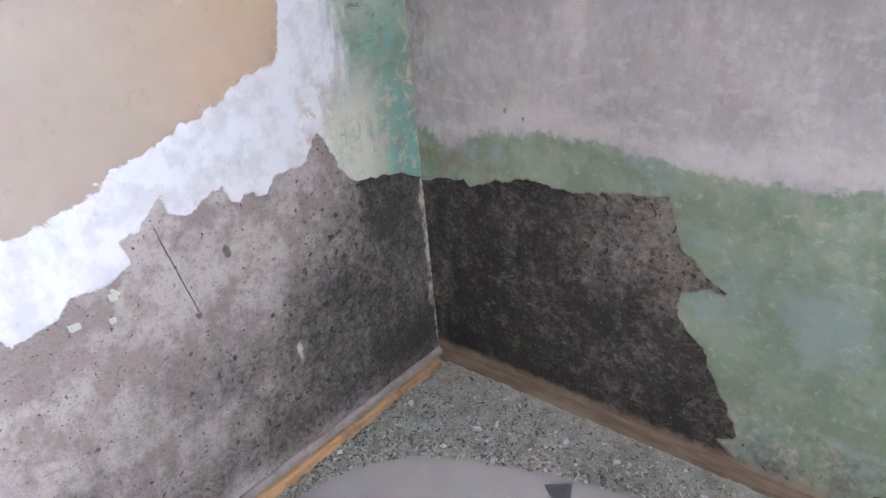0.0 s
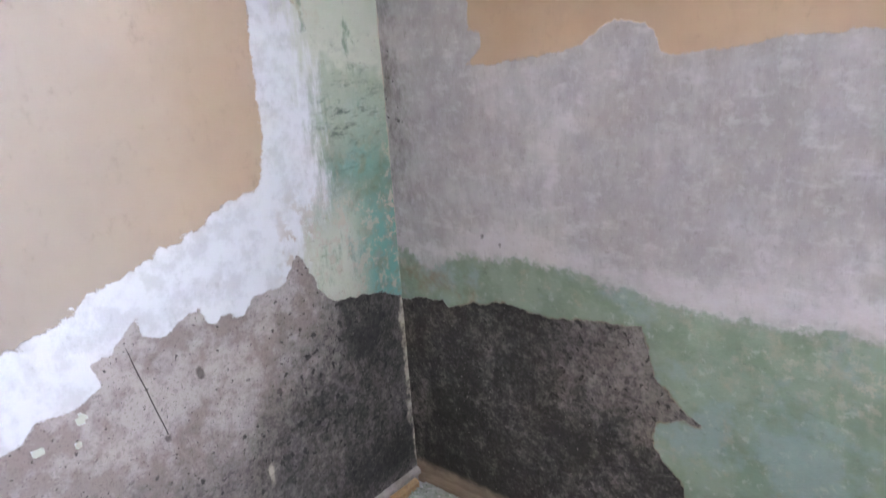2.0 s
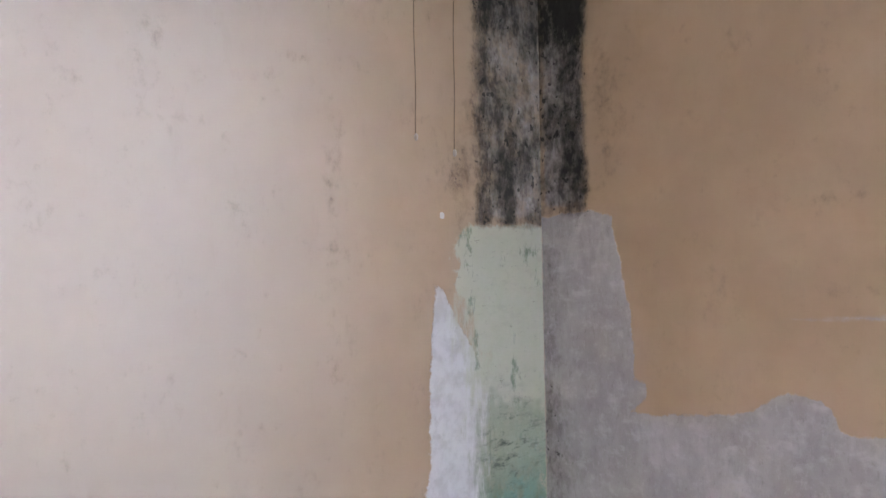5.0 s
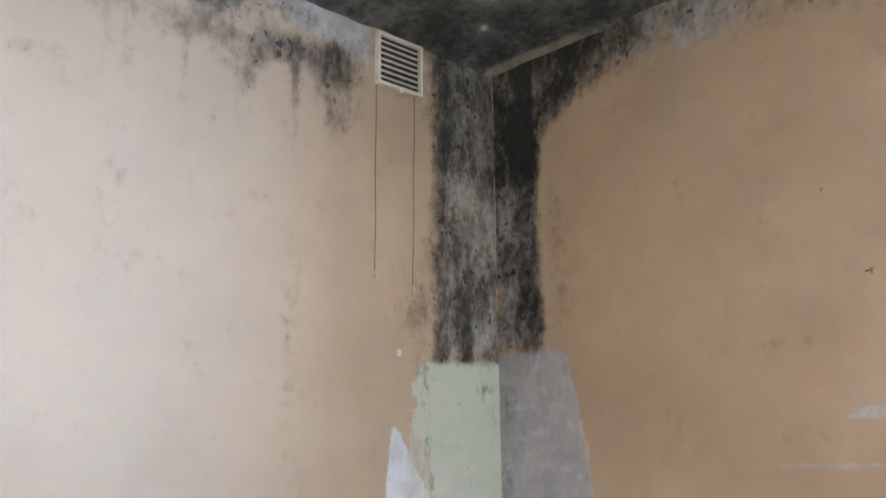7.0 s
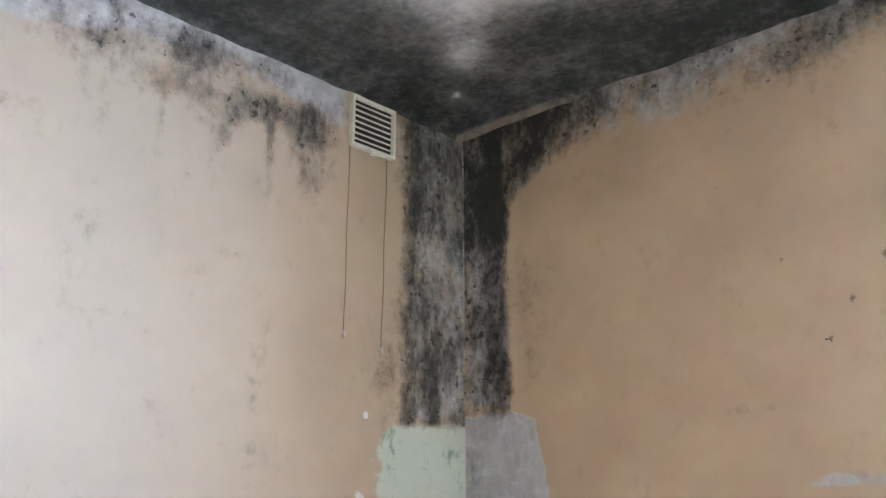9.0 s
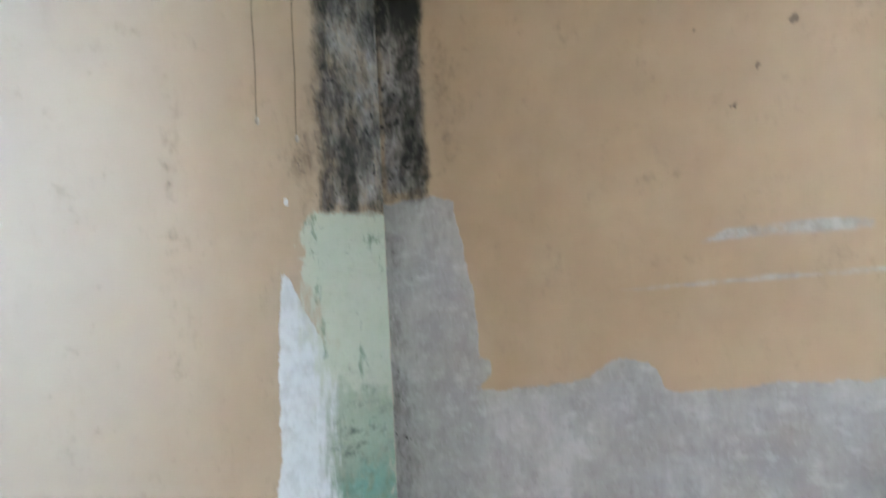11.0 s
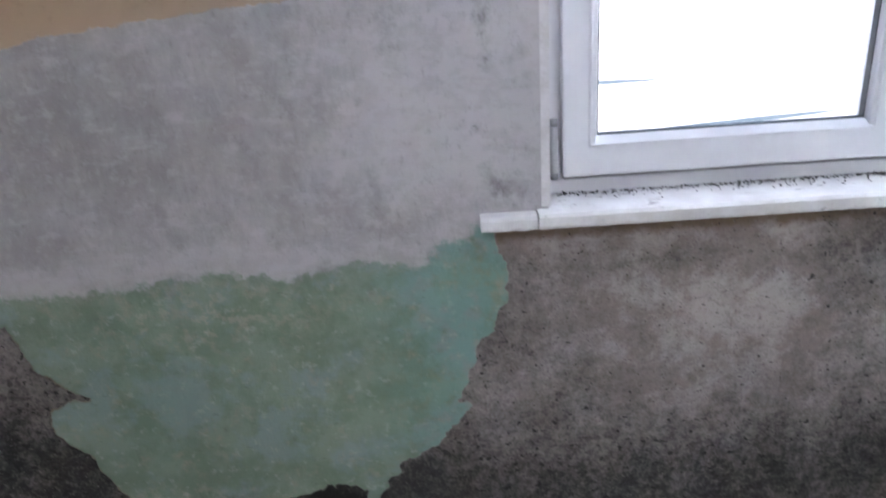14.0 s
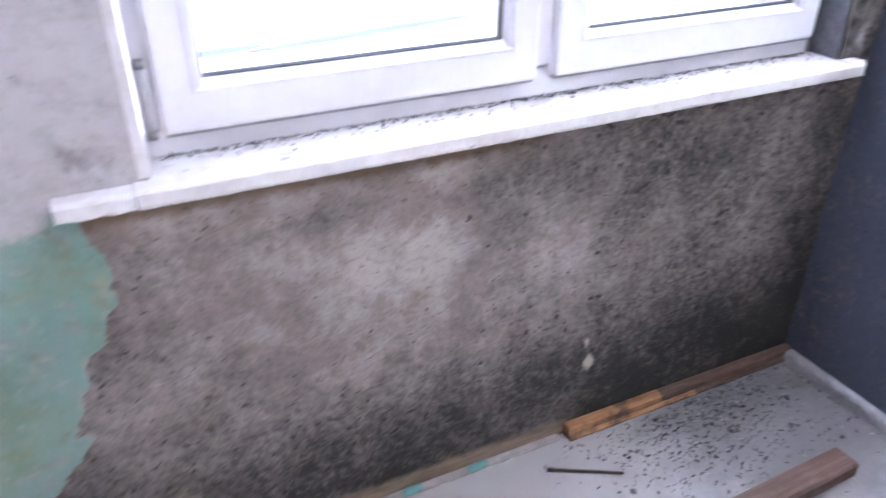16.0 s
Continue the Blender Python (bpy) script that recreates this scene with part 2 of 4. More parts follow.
    h = n.do('ADD', h, n.do('MULTIPLY', grain, n.do('ADD', 0.10, rough_parts)))
    h = n.do('SUBTRACT', h, n.do('MULTIPLY', pits, 0.8))
    h = n.do('ADD', h, n.do('MULTIPLY', n.do('ADD', grit, scratch), n.do('MULTIPLY', rough_parts, 0.35)))
    scraped = n.do('MAXIMUM', n.do('MAXIMUM', m_filler, m_white), n.do('MAXIMUM', n.do('MAXIMUM', m_bare, m_green), bloom))
    return n.finish(c, n.step(scraped, 0, 1, 0.55, 0.93), h, 0.0020, spec=n.step(scraped, 0, 1, 0.6, 0.3))


mat_wall_window = mouldy_wall("scraped_window_wall", (0.345, 0.331, 0.327), (0.402, 0.388, 0.383))
mat_wall_left = mouldy_wall("scraped_side_wall", (0.50, 0.49, 0.49), (0.58, 0.57, 0.57), (0.028, 0.028, 0.026),
                            (0.455, 0.338, 0.232), (0.42, 0.31, 0.208), (0.335, 0.282, 0.226), 0.90)
# the mould colour here takes in the bluish light on the end wall
mat_wall_right = mouldy_wall("mouldy_side_wall", (0.40, 0.42, 0.42), (0.48, 0.50, 0.50), (0.052, 0.064, 0.092))
mat_core = two_tone("masonry", (0.38, 0.36, 0.34), (0.46, 0.44, 0.42), 5, 60)
mat_back = two_tone("beige_emulsion", (0.76, 0.64, 0.50), (0.72, 0.60, 0.465), 3, 60)


def ceiling_material():
    n = Nodes("mouldy_ceiling")
    md = n.attr("mould")
    paint = n.mix(n.step(n.noise(5, 5, 0.6), 0.35, 0.65), (0.74, 0.72, 0.70), (0.60, 0.58, 0.56))
    grow = n.do('ADD', n.do('MULTIPLY', n.noise(8, 8, 0.7), 0.9), n.do('MULTIPLY', n.noise(50, 5, 0.7), 0.5))
    bloom = n.step(n.do('ADD', md, n.do('MULTIPLY', n.do('SUBTRACT', grow, 0.7), 0.9)), 0.12, 0.75, 0, 0.86)
    c = n.mix(bloom, paint, n.mix(n.step(n.noise(30, 5, 0.7), 0.36, 0.64), (0.050, 0.054, 0.047), (0.108, 0.108, 0.097)))
    c = n.mix(n.step(n.do('ADD', md, n.do('MULTIPLY', n.do('SUBTRACT', grow, 0.7), 1.3)), 0.62, 1.15, 0, 0.88), c, (0.025, 0.029, 0.025))
    c = n.mix(n.step(n.noise(80, 3, 0.6, shift=(2, 2, 2)), 0.66, 0.72, 0, 0.35), c, (0.25, 0.24, 0.22))
    edge_tone = n.mix(n.noise(25, 5, 0.7), (0.16, 0.12, 0.085), (0.40, 0.34, 0.28))
    c = n.mix(n.step(n.do('ADD', n.attr("fillet"), n.do('MULTIPLY', n.do('SUBTRACT', n.noise(18, 6, 0.75), 0.5), 1.7)), 0.3, 0.9, 0, 0.85), c, edge_tone)
    return n.finish(c, 0.9, grow, 0.002, spec=0.2)


def wood_material(name, a, b, along='x', dirt=(0.10, 0.085, 0.07), dirty=0.5):
    n = Nodes(name)
    st = {'x': (0.08, 1, 1), 'y': (1, 0.08, 1)}[along]
    grain = n.noise(70, 6, 0.65, stretch=st)
    c = n.mix(n.step(grain, 0.35, 0.65), a, b)
    c = n.mix(n.step(n.noise(9, 5, 0.7), 0.5, 0.68, 0, dirty), c, dirt)
    return n.finish(c, 0.75, grain, 0.0015)


mat_ceiling = ceiling_material()
mat_floor_n = Nodes("dusty_screed")
_b = mat_floor_n.noise(2.2, 5, 0.6)
_f = mat_floor_n.noise(160, 3, 0.7)
_c = mat_floor_n.mix(mat_floor_n.step(_b, 0.3, 0.7), (0.345, 0.328, 0.318), (0.385, 0.366, 0.355))
_c = mat_floor_n.mix(mat_floor_n.step(mat_floor_n.noise(30, 6, 0.75), 0.6, 0.75, 0, 0.5), _c, (0.17, 0.165, 0.16))
# corner shade painted into the screed below the window's far end, with dark dust
_v = mat_floor_n.t.nodes.new("ShaderNodeVectorMath")
_v.operation = 'DISTANCE'
mat_floor_n.put(_v, 0, mat_floor_n.coord)
_v.inputs[1].default_value = (3.3, -0.22, 0.0)
_d = mat_floor_n.do('ADD', _v.outputs["Value"], mat_floor_n.do('MULTIPLY', mat_floor_n.do('SUBTRACT', mat_floor_n.noise(9, 7, 0.72), 0.5), 0.45))
_c = mat_floor_n.mix(mat_floor_n.step(_d, 0.52, 0.18, 0, 0.8), _c, mat_floor_n.mix(mat_floor_n.noise(60, 5, 0.7), (0.07, 0.072, 0.07), (0.16, 0.158, 0.152)))
mat_floor = mat_floor_n.finish(_c, 0.8, mat_floor_n.do('ADD', _b, mat_floor_n.do('MULTIPLY', _f, 0.3)), 0.0015, spec=0.3)
mat_wood = wood_material("bare_pine_edge", (0.40, 0.225, 0.105), (0.50, 0.325, 0.185), 'y')
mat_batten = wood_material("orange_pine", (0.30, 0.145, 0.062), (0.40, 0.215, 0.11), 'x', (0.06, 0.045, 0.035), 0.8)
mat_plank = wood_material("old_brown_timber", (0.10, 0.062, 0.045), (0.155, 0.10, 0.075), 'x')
mat_pvc = two_tone("white_window_plastic", (0.70, 0.70, 0.725), (0.65, 0.65, 0.68), 4, 60, 0.35, 0.0002, 0.5)
mat_gasket = two_tone("black_rubber_gasket", (0.06, 0.06, 0.065), (0.09, 0.09, 0.095), 20, 90, 0.6)
mat_gap_line = two_tone("grey_gap_line", (0.26, 0.26, 0.27), (0.34, 0.34, 0.35), 20, 90, 0.6)
mat_hinge = two_tone("pale_grey_hinge_cover", (0.46, 0.46, 0.47), (0.38, 0.38, 0.39), 20, 90, 0.5)
mat_vent = two_tone("ivory_plastic", (0.72, 0.68, 0.58), (0.62, 0.57, 0.47), 30, 120, 0.5, 0.0003)
mat_dark = two_tone("unlit_duct", (0.03, 0.028, 0.025), (0.05, 0.045, 0.04), 20, 90)
mat_cord = two_tone("grey_brown_cord", (0.22, 0.17, 0.12), (0.29, 0.23, 0.165), 40, 200)
mat_bob = two_tone("worn_cord_bob", (0.50, 0.46, 0.40), (0.35, 0.30, 0.25), 60, 200, 0.5)
mat_metal = two_tone("dull_grey_steel", (0.22, 0.22, 0.23), (0.32, 0.32, 0.33), 20, 120, 0.45, 0.0003, 0.5, 0.8)
mat_iron = two_tone("dark_rusty_iron", (0.035, 0.03, 0.028), (0.07, 0.055, 0.045), 40, 200, 0.7)
mat_plaster = two_tone("dusty_plaster_fillet", (0.35, 0.325, 0.31), (0.26, 0.23, 0.21), 14, 120, 0.95, 0.003)
mat_plaster_dark = two_tone("dirty_plaster_fillet", (0.20, 0.20, 0.205), (0.28, 0.275, 0.28), 14, 120, 0.95, 0.003)
mat_bead = two_tone("white_corner_bead", (0.70, 0.69, 0.69), (0.58, 0.56, 0.55), 25, 120, 0.8, 0.001)


def sill_material():
    n = Nodes("chipped_white_sill")
    c = n.mix(n.step(n.noise(12, 4, 0.6), 0.35, 0.65), (0.66, 0.65, 0.64), (0.58, 0.56, 0.545))
    c = n.mix(n.step(n.noise(26, 6, 0.75, stretch=(0.5, 1, 1)), 0.585, 0.69, 0, 0.75), c, (0.20, 0.19, 0.19))
    return n.finish(c, 0.6, n.noise(60, 4, 0.6), 0.001, spec=0.4)


mat_sill = sill_material()


def glass_material():
    n = Nodes("window_glass")
    n.bsdf.inputs["Transmission Weight"].default_value = 1.0
    n.bsdf.inputs["IOR"].default_value = 1.02
    return n.finish((0.98, 0.99, 0.99), 0.0, spec=0.5)


mat_glass = glass_material()


def chips_material(name, colours):
    """Loose flakes: each piece takes its own colour."""
    n = Nodes(name)
    g = n.t.nodes.new("ShaderNodeNewGeometry")
    r = n.t.nodes.new("ShaderNodeValToRGB")
    r.color_ramp.interpolation = 'CONSTANT'
    n.put(r, 0, g.outputs["Random Per Island"])
    els = r.color_ramp.elements
    while len(els) < len(colours):
        els.new(0.5)
    for i, col in enumerate(colours):
        els[i].position = i / len(colours)
        els[i].color = (*col, 1)
    c = n.mix(n.do('MULTIPLY', n.noise(200, 2), 0.35), r.outputs[0], (0.2, 0.19, 0.18))
    return n.finish(c, 0.9)


mat_chips = chips_material("paint_flakes", [(0.36, 0.36, 0.33), (0.25, 0.28, 0.22), (0.50, 0.485, 0.465), (0.29, 0.32, 0.26), (0.12, 0.12, 0.105),
                                            (0.42, 0.405, 0.385), (0.24, 0.28, 0.22), (0.72, 0.70, 0.68), (0.36, 0.365, 0.33), (0.19, 0.175, 0.155)])
mat_chips_dark = chips_material("black_flakes", [(0.06, 0.06, 0.06), (0.10, 0.10, 0.095), (0.16, 0.155, 0.15), (0.05, 0.055, 0.05), (0.38, 0.37, 0.37)])
mat_dust_pale = two_tone("pale_dust", (0.45, 0.44, 0.41), (0.26, 0.28, 0.235), 26, 140, 0.95, 0.006)


# ---- mesh helpers ----
def part(name, bm, material, parent=None, label=""):
    me = bpy.data.meshes.new(name)
    bm.to_mesh(me)
    bm.free()
    me.materials.append(material)
    ob = new(name, me)
    if parent is not None:
        ob.parent = parent
    if label:
        ob["label"] = label
    return ob


def box(x0, x1, y0, y1, z0, z1, bevel=0.0, bm=None):
    bm = bm or bmesh.new()
    v = [bm.verts.new((x, y, z)) for x in (x0, x1) for y in (y0, y1) for z in (z0, z1)]
    fs = [bm.faces.new([v[i] for i in q]) for q in ((0, 1, 3, 2), (4, 6, 7, 5), (0, 4, 5, 1), (2, 3, 7, 6), (0, 2, 6, 4), (1, 5, 7, 3))]
    if bevel:
        es = {e for f in fs for e in f.edges}
        bmesh.ops.bevel(bm, geom=list(es), offset=bevel, segments=2, affect='EDGES', profile=0.6)
    return bm


def ring(x0, x1, z0, z1, w, y0, y1, bevel=0.004):
    """A rectangular frame of four mitred bars, in one mesh."""
    bm = bmesh.new()
    o = [(x0, z0), (x1, z0), (x1, z1), (x0, z1)]
    i = [(x0 + w, z0 + w), (x1 - w, z0 + w), (x1 - w, z1 - w), (x0 + w, z1 - w)]
    vs = [[bm.verts.new((x, y, z)) for x, z in r] for y in (y0, y1) for r in (o, i)]
    of, inf, ob_, ib = vs
    for k in range(4):
        j = (k + 1) % 4
        bm.faces.new((of[k], of[j], inf[j], inf[k]))
        bm.faces.new((ob_[j], ob_[k], ib[k], ib[j]))
        bm.faces.new((of[j], of[k], ob_[k], ob_[j]))
        bm.faces.new((inf[k], inf[j], ib[j], ib[k]))
    bmesh.ops.recalc_face_normals(bm, faces=bm.faces)
    if bevel:
        bmesh.ops.bevel(bm, geom=list(bm.edges), offset=bevel, segments=2, affect='EDGES', profile=0.6)
    return bm


def sloped_ring(x0, x1, z0, z1, w, y_out, y_in, y_back):
    """A glazing bead: its face slopes back from the sash to the pane, with a rounded nose."""
    bm = bmesh.new()
    prof = [(0, y_back), (0, y_out + .002), (.002, y_out), (.005, y_out), (w - .002, y_in), (w, y_in + .003), (w, y_back)]
    loops = [[bm.verts.new((x, y, z)) for x, z in ((x0 + d, z0 + d), (x1 - d, z0 + d), (x1 - d, z1 - d), (x0 + d, z1 - d))] for d, y in prof]
    for a, b in zip(loops, loops[1:] + loops[:1]):
        for k in range(4):
            bm.faces.new((a[k], a[(k + 1) % 4], b[(k + 1) % 4], b[k]))
    bmesh.ops.recalc_face_normals(bm, faces=bm.faces)
    return bm


def tube(points, radius, sides=8, taper=1.0):
    bm = bmesh.new()
    rings = []
    pts = [Vector(p) for p in points]
    for k, p in enumerate(pts):
        d = (pts[min(k + 1, len(pts) - 1)] - pts[max(k - 1, 0)]).normalized()
        side = d.cross(Vector((0.3, 0.8, 0.52))).normalized()
        up = d.cross(side)
        r = radius * (1 + (taper - 1) * k / (len(pts) - 1))
        rings.append([bm.verts.new(p + r * (math.cos(a) * side + math.sin(a) * up)) for a in (2 * math.pi * i / sides for i in range(sides))])
    for a, b in zip(rings, rings[1:]):
        for i in range(sides):
            bm.faces.new((a[i], a[(i + 1) % sides], b[(i + 1) % sides], b[i]))
    bm.faces.new(rings[0][::-1])
    bm.faces.new(rings[-1])
    bmesh.ops.recalc_face_normals(bm, faces=bm.faces)
    for f in bm.faces:
        f.smooth = len(f.verts) == 4
    return bm


def sway(p, amount, scale):
    """Smooth unevenness at a place."""
    return amount * noise.noise(Vector(p) * scale)


# ---- fields over a wall: u along it, z up ----
def inside(U, Z, outline):
    """Signed distance to an outline, positive inside."""
    p = np.array(outline, float)
    q = np.roll(p, -1, axis=0)
    best = np.full(U.shape, 1e9)
    odd = np.zeros(U.shape, bool)
    for (ax, az), (bx, bz) in zip(p, q):
        ex, ez = bx - ax, bz - az
        t = np.clip(((U - ax) * ex + (Z - az) * ez) / (ex * ex + ez * ez + 1e-12), 0, 1)
        best = np.minimum(best, (U - ax - t * ex) ** 2 + (Z - az - t * ez) ** 2)
        if az != bz:
            odd ^= ((az > Z) != (bz > Z)) & (U < ex * (Z - az) / ez + ax)
    return np.where(odd, 1, -1) * np.sqrt(best)


def below(U, Z, line):
    """Height of a boundary line over each place, positive under it."""
    l = np.array(line)
    return np.interp(U, l[:, 0], l[:, 1]) - Z


def soft(v, lo, hi):
    t = np.clip((v - lo) / (hi - lo), 0, 1)
    return t * t * (3 - 2 * t)


def blob(U, Z, u, z, ru, rz, k=1.0):
    return k * np.exp(-(((U - u) / ru) ** 2 + ((Z - z) / rz) ** 2))


def fuzz(U, Z, scale, seed, tall=1.0):
    """Smooth random field of about -1 to 1, in lumps of 1 / scale metres."""
    g = np.random.default_rng(seed).uniform(-1, 1, (97, 89))
    a, c = U * scale + 11.3, Z * scale / tall + 5.7
    i, j = np.floor(a).astype(int), np.floor(c).astype(int)
    f, h = a - i, c - j
    f, h = f * f * (3 - 2 * f), h * h * (3 - 2 * h)
    p = lambda x, y: g[x % 97, y % 89]
    return (p(i, j) * (1 - f) + p(i + 1, j) * f) * (1 - h) + (p(i, j + 1) * (1 - f) + p(i + 1, j + 1) * f) * h


def ragged(U, Z, seed, big, small):
    """Torn-edge unevenness, in metres."""
    return big * fuzz(U, Z, 22, seed) + .7 * small * fuzz(U, Z, 46, seed + 1) + .6 * small * fuzz(U, Z, 85, seed + 2)


def patchy(U, Z, seed, k):
    """Broad and streaky unevenness of growth."""
    return k * (.55 * fuzz(U, Z, 5, seed) + .45 * fuzz(U, Z, 13, seed + 1, 1.8) + .35 * fuzz(U, Z, 30, seed + 2, 2.2))


def thickness(got):
    """How far the surface stands proud: layers of filler and paint over bare plaster."""
    return .0006 * soft(got["d_filler"], -.006, .006) + .0020 * soft(got["d_white"], -.004, .004) - .0026 * soft(got["d_bare"], -.004, .004)


def coat(name, us, zs, place, fields, material, parent, keep=lambda u, z: True):
    """The finished face of a wall: a fine sheet that carries the wall's fields."""
    U, Z = np.meshgrid(us, zs)
    got = fields(U, Z)
    nu, nz = len(us), len(zs)
    lift = thickness(got).tolist() if "d_bare" in got else None
    verts = [place(u, z, lift[j][i] if lift else 0) for j, z in enumerate(zs) for i, u in enumerate(us)]
    faces = []
    for j in range(nz - 1):
        for i in range(nu - 1):
            if keep((us[i] + us[i + 1]) / 2, (zs[j] + zs[j + 1]) / 2):
                a = j * nu + i
                faces.append((a, a + 1, a + nu + 1, a + nu))
    me = bpy.data.meshes.new(name)
    me.from_pydata(verts, [], faces)
    me.polygons.foreach_set("use_smooth", [True] * len(me.polygons))
    for key, val in got.items():
        at = me.attributes.new(key, 'FLOAT', 'POINT')
        at.data.foreach_set("value", np.asarray(val, np.float32).ravel())
    me.materials.append(material)
    ob = new(name, me)
    ob.parent = parent
    return ob


def steps(a, b, size, *through_):
    """Even steps from a to b that also meet the given places."""
    marks = [a, *sorted(through_), b]
    out = []
    for p, q in zip(marks, marks[1:]):
        n = max(1, round((q - p) / size))
        out += [p + (q - p) * k / n for k in range(n)]
    return out + [b]


# ---- the window wall ----
BEIGE_EDGE = [(0, 1.71), (.14, 1.72), (.155, 1.725), (.225, 1.70), (.25, 1.60), (.27, 1.50), (.282, 1.40), (.282, 1.32), (.315, 1.315), (.31, 1.28),
              (.27, 1.245), (.35, 1.25), (.50, 1.27), (.57, 1.29), (.60, 1.315), (.64, 1.33), (.70, 1.33), (.72, 1.31), (.73, 1.275), (.80, 1.275),
              (.95, 1.30), (1.14, 1.32), (1.37, 1.335), (1.57, 1.35), (1.59, 1.37), (1.595, 1.6), (1.60, 2.6), (-.2, 2.6), (-.2, 1.71)]
GREEN_TOP = [(0, .755), (.03, .75), (.10, .725), (.21, .77), (.35, .795), (.47, .79), (.60, .79), (.71, .78), (.82, .772), (1.0, .78), (1.08, .79),
             (1.21, .80), (1.35, .78), (1.49, .80), (1.63, .79), (1.68, .84), (1.76, .862), (1.80, .866), (3.6, .866)]
BLACK_CORNER = [(-.1, .60), (0, .607), (.15, .64), (.17, .622), (.35, .68), (.42, .66), (.57, .68), (.71, .705), (.73, .64), (.74, .60), (.78, .56),
                (.85, .508), (.81, .508), (.755, .485), (.742, .445), (.77, .385), (.81, .355), (.83, .30), (.87, .23), (.893, .18), (.897, .14),
                (.862, .118), (.91, .08), (1.0, .055), (1.0, -.1), (-.1, -.1)]
BLACK_WINDOW = [(1.785, .866), (1.79, .81), (1.81, .76), (1.80, .69), (1.77, .60), (1.74, .58), (1.71, .50), (1.69, .44), (1.72, .43), (1.67, .36),
                (1.60, .31), (1.55, .27), (1.47, .172), (1.40, .232), (1.32, .205), (1.25, .188), (1.22, .16), (1.18, .11), (1.10, .06),
                (1.0, .05), (1.0, -.1), (3.7, -.1), (3.7, .866)]
WALL_SPECKS = [(.292, .839, .007), (.345, .825, .006), (.509, .536, .013), (.63, .45, .012), (.944, 1.898, .007), (.898, 1.829, .006),
               (1.01, 1.97, .010), (.83, 1.99, .005), (.22, .60, .008), (.30, .50, .006), (.40, .60, .008), (.68, .56, .009), (.60, .63, .007)]


def window_wall_fields(U, Z):
    d_beige = inside(U, Z, BEIGE_EDGE)
    smear = np.maximum(inside(U, Z, [(.80, 1.565), (.87, 1.595), (1.0, 1.605), (1.12, 1.60), (1.13, 1.575), (1.0, 1.575), (.88, 1.57)]),
                       inside(U, Z, [(.60, 1.475), (.75, 1.49), (.95, 1.505), (1.15, 1.515), (1.15, 1.503), (.95, 1.492), (.75, 1.478)]))
    d_bare = np.maximum(inside(U, Z, BLACK_CORNER) + ragged(U, Z, 1, .005, .006), inside(U, Z, BLACK_WINDOW) + ragged(U, Z, 4, .012, .012))
    d_bare = np.minimum(d_bare, (np.hypot((U - 1.285) / .036, (Z - .150) / .020) - 1) * .02)
    d_beige = d_beige + ragged(U, Z, 8, .003, .004)
    up = soft(Z, 1.692, 1.725)
    corner = (1 - soft(U, .13, .18)) * up * (.48 + .24 * soft(U, .05, .10) + .46 * soft(Z, 2.0, 2.25))
    band = soft(Z - 2.35 + .03 * np.sin(U * 9) - .03 * soft(U, .5, 1.2), -.05, .09) * (.70 - .26 * soft(U, .28, .62))
    wedge = soft(.44 - U - (2.42 - Z) * 1.3, 0, .16) * up * .86
    low = (1 - soft(U, .98, 1.02)) * (.98 - .36 * soft(U, .34, .62) * soft(Z, .32, .60) - .06 * soft(U, .2, .6))
    right = soft(U, .98, 1.02)
    # also darkens over the last stretch to the end wall
    right = right * (.52 + .36 * soft(.42 - Z, 0, .28) + .30 * soft(1.75 - U, 0, .40) + .10 * soft(U, 2.6, 3.1) + .24 * soft(U, 3.30, 3.5)
                     - blob(U, Z, 2.25, .63, .38, .15, .38) - .34 * soft(Z, .75, .85) * (1 - soft(U, 2.5, 2.9)) - blob(U, Z, 2.35, .42, .25, .1, .16)
                     + blob(U, Z, 2.15, .76, .10, .03, .12) + blob(U, Z, 2.85, .72, .25, .12, .14) - blob(U, Z, 2.72, .62, .10, .07, .14))
    # darker at the green paint's foot, along the room corner, beside the growth
    halo = blob(U, Z, 1.10, .08, .34, .13, .46) + blob(U, Z, .02, 1.2, .06, .40, .30) + blob(U, Z, .2, 2.0, .06, .10, .22) + blob(U, Z, .22, 1.85, .05, .06, .15)
    spots = sum(blob(U, Z, u, z, r, q, .23) for u, z, r, q in
                ((1.775, 1.30, .025, .05), (1.78, 1.20, .02, .04), (1.80, .955, .035, .035), (1.83, .935, .03, .02), (1.76, 1.08, .02, .02), (1.60, 1.25, .03, .05)))
    pier = .80 * soft(U, 3.41, 3.46) * soft(Z, .86, .90) * (1 - .5 * soft(Z, 1.5, 2.1)) - blob(U, Z, 3.49, .95, .018, .03, .6)
    mould = np.maximum.reduce([corner, band, wedge, halo, spots, pier])
    mould = mould + patchy(U, Z, 21, .30) * soft(mould, .1, .4)
    mould_low = np.maximum(low, right) + patchy(U, Z, 31, .15)
    wash = np.maximum.reduce([soft(U, 1.52, 1.72) * soft(Z, .88, 1.0) * .22, soft(smear, -.006, .008) * .72, soft(Z + .03 * fuzz(U, Z, 26, 77, 3.0) - .03 * soft(U, .5, 1.2), 2.27, 2.48) * .78 * soft(U, .22, .5), .8 * soft(np.abs(U - .08), .08, .05) * soft(Z, 1.72, 1.75)])
    # filler whiter by the window, partly the daylight's falloff put into its colour
    feather = np.maximum(1.1 * soft(.06 - np.abs(-below(U, Z, GREEN_TOP) - .03), 0, .06), soft(U, 1.25, 1.75) * soft(Z, .84, 1.0) * 1.5)
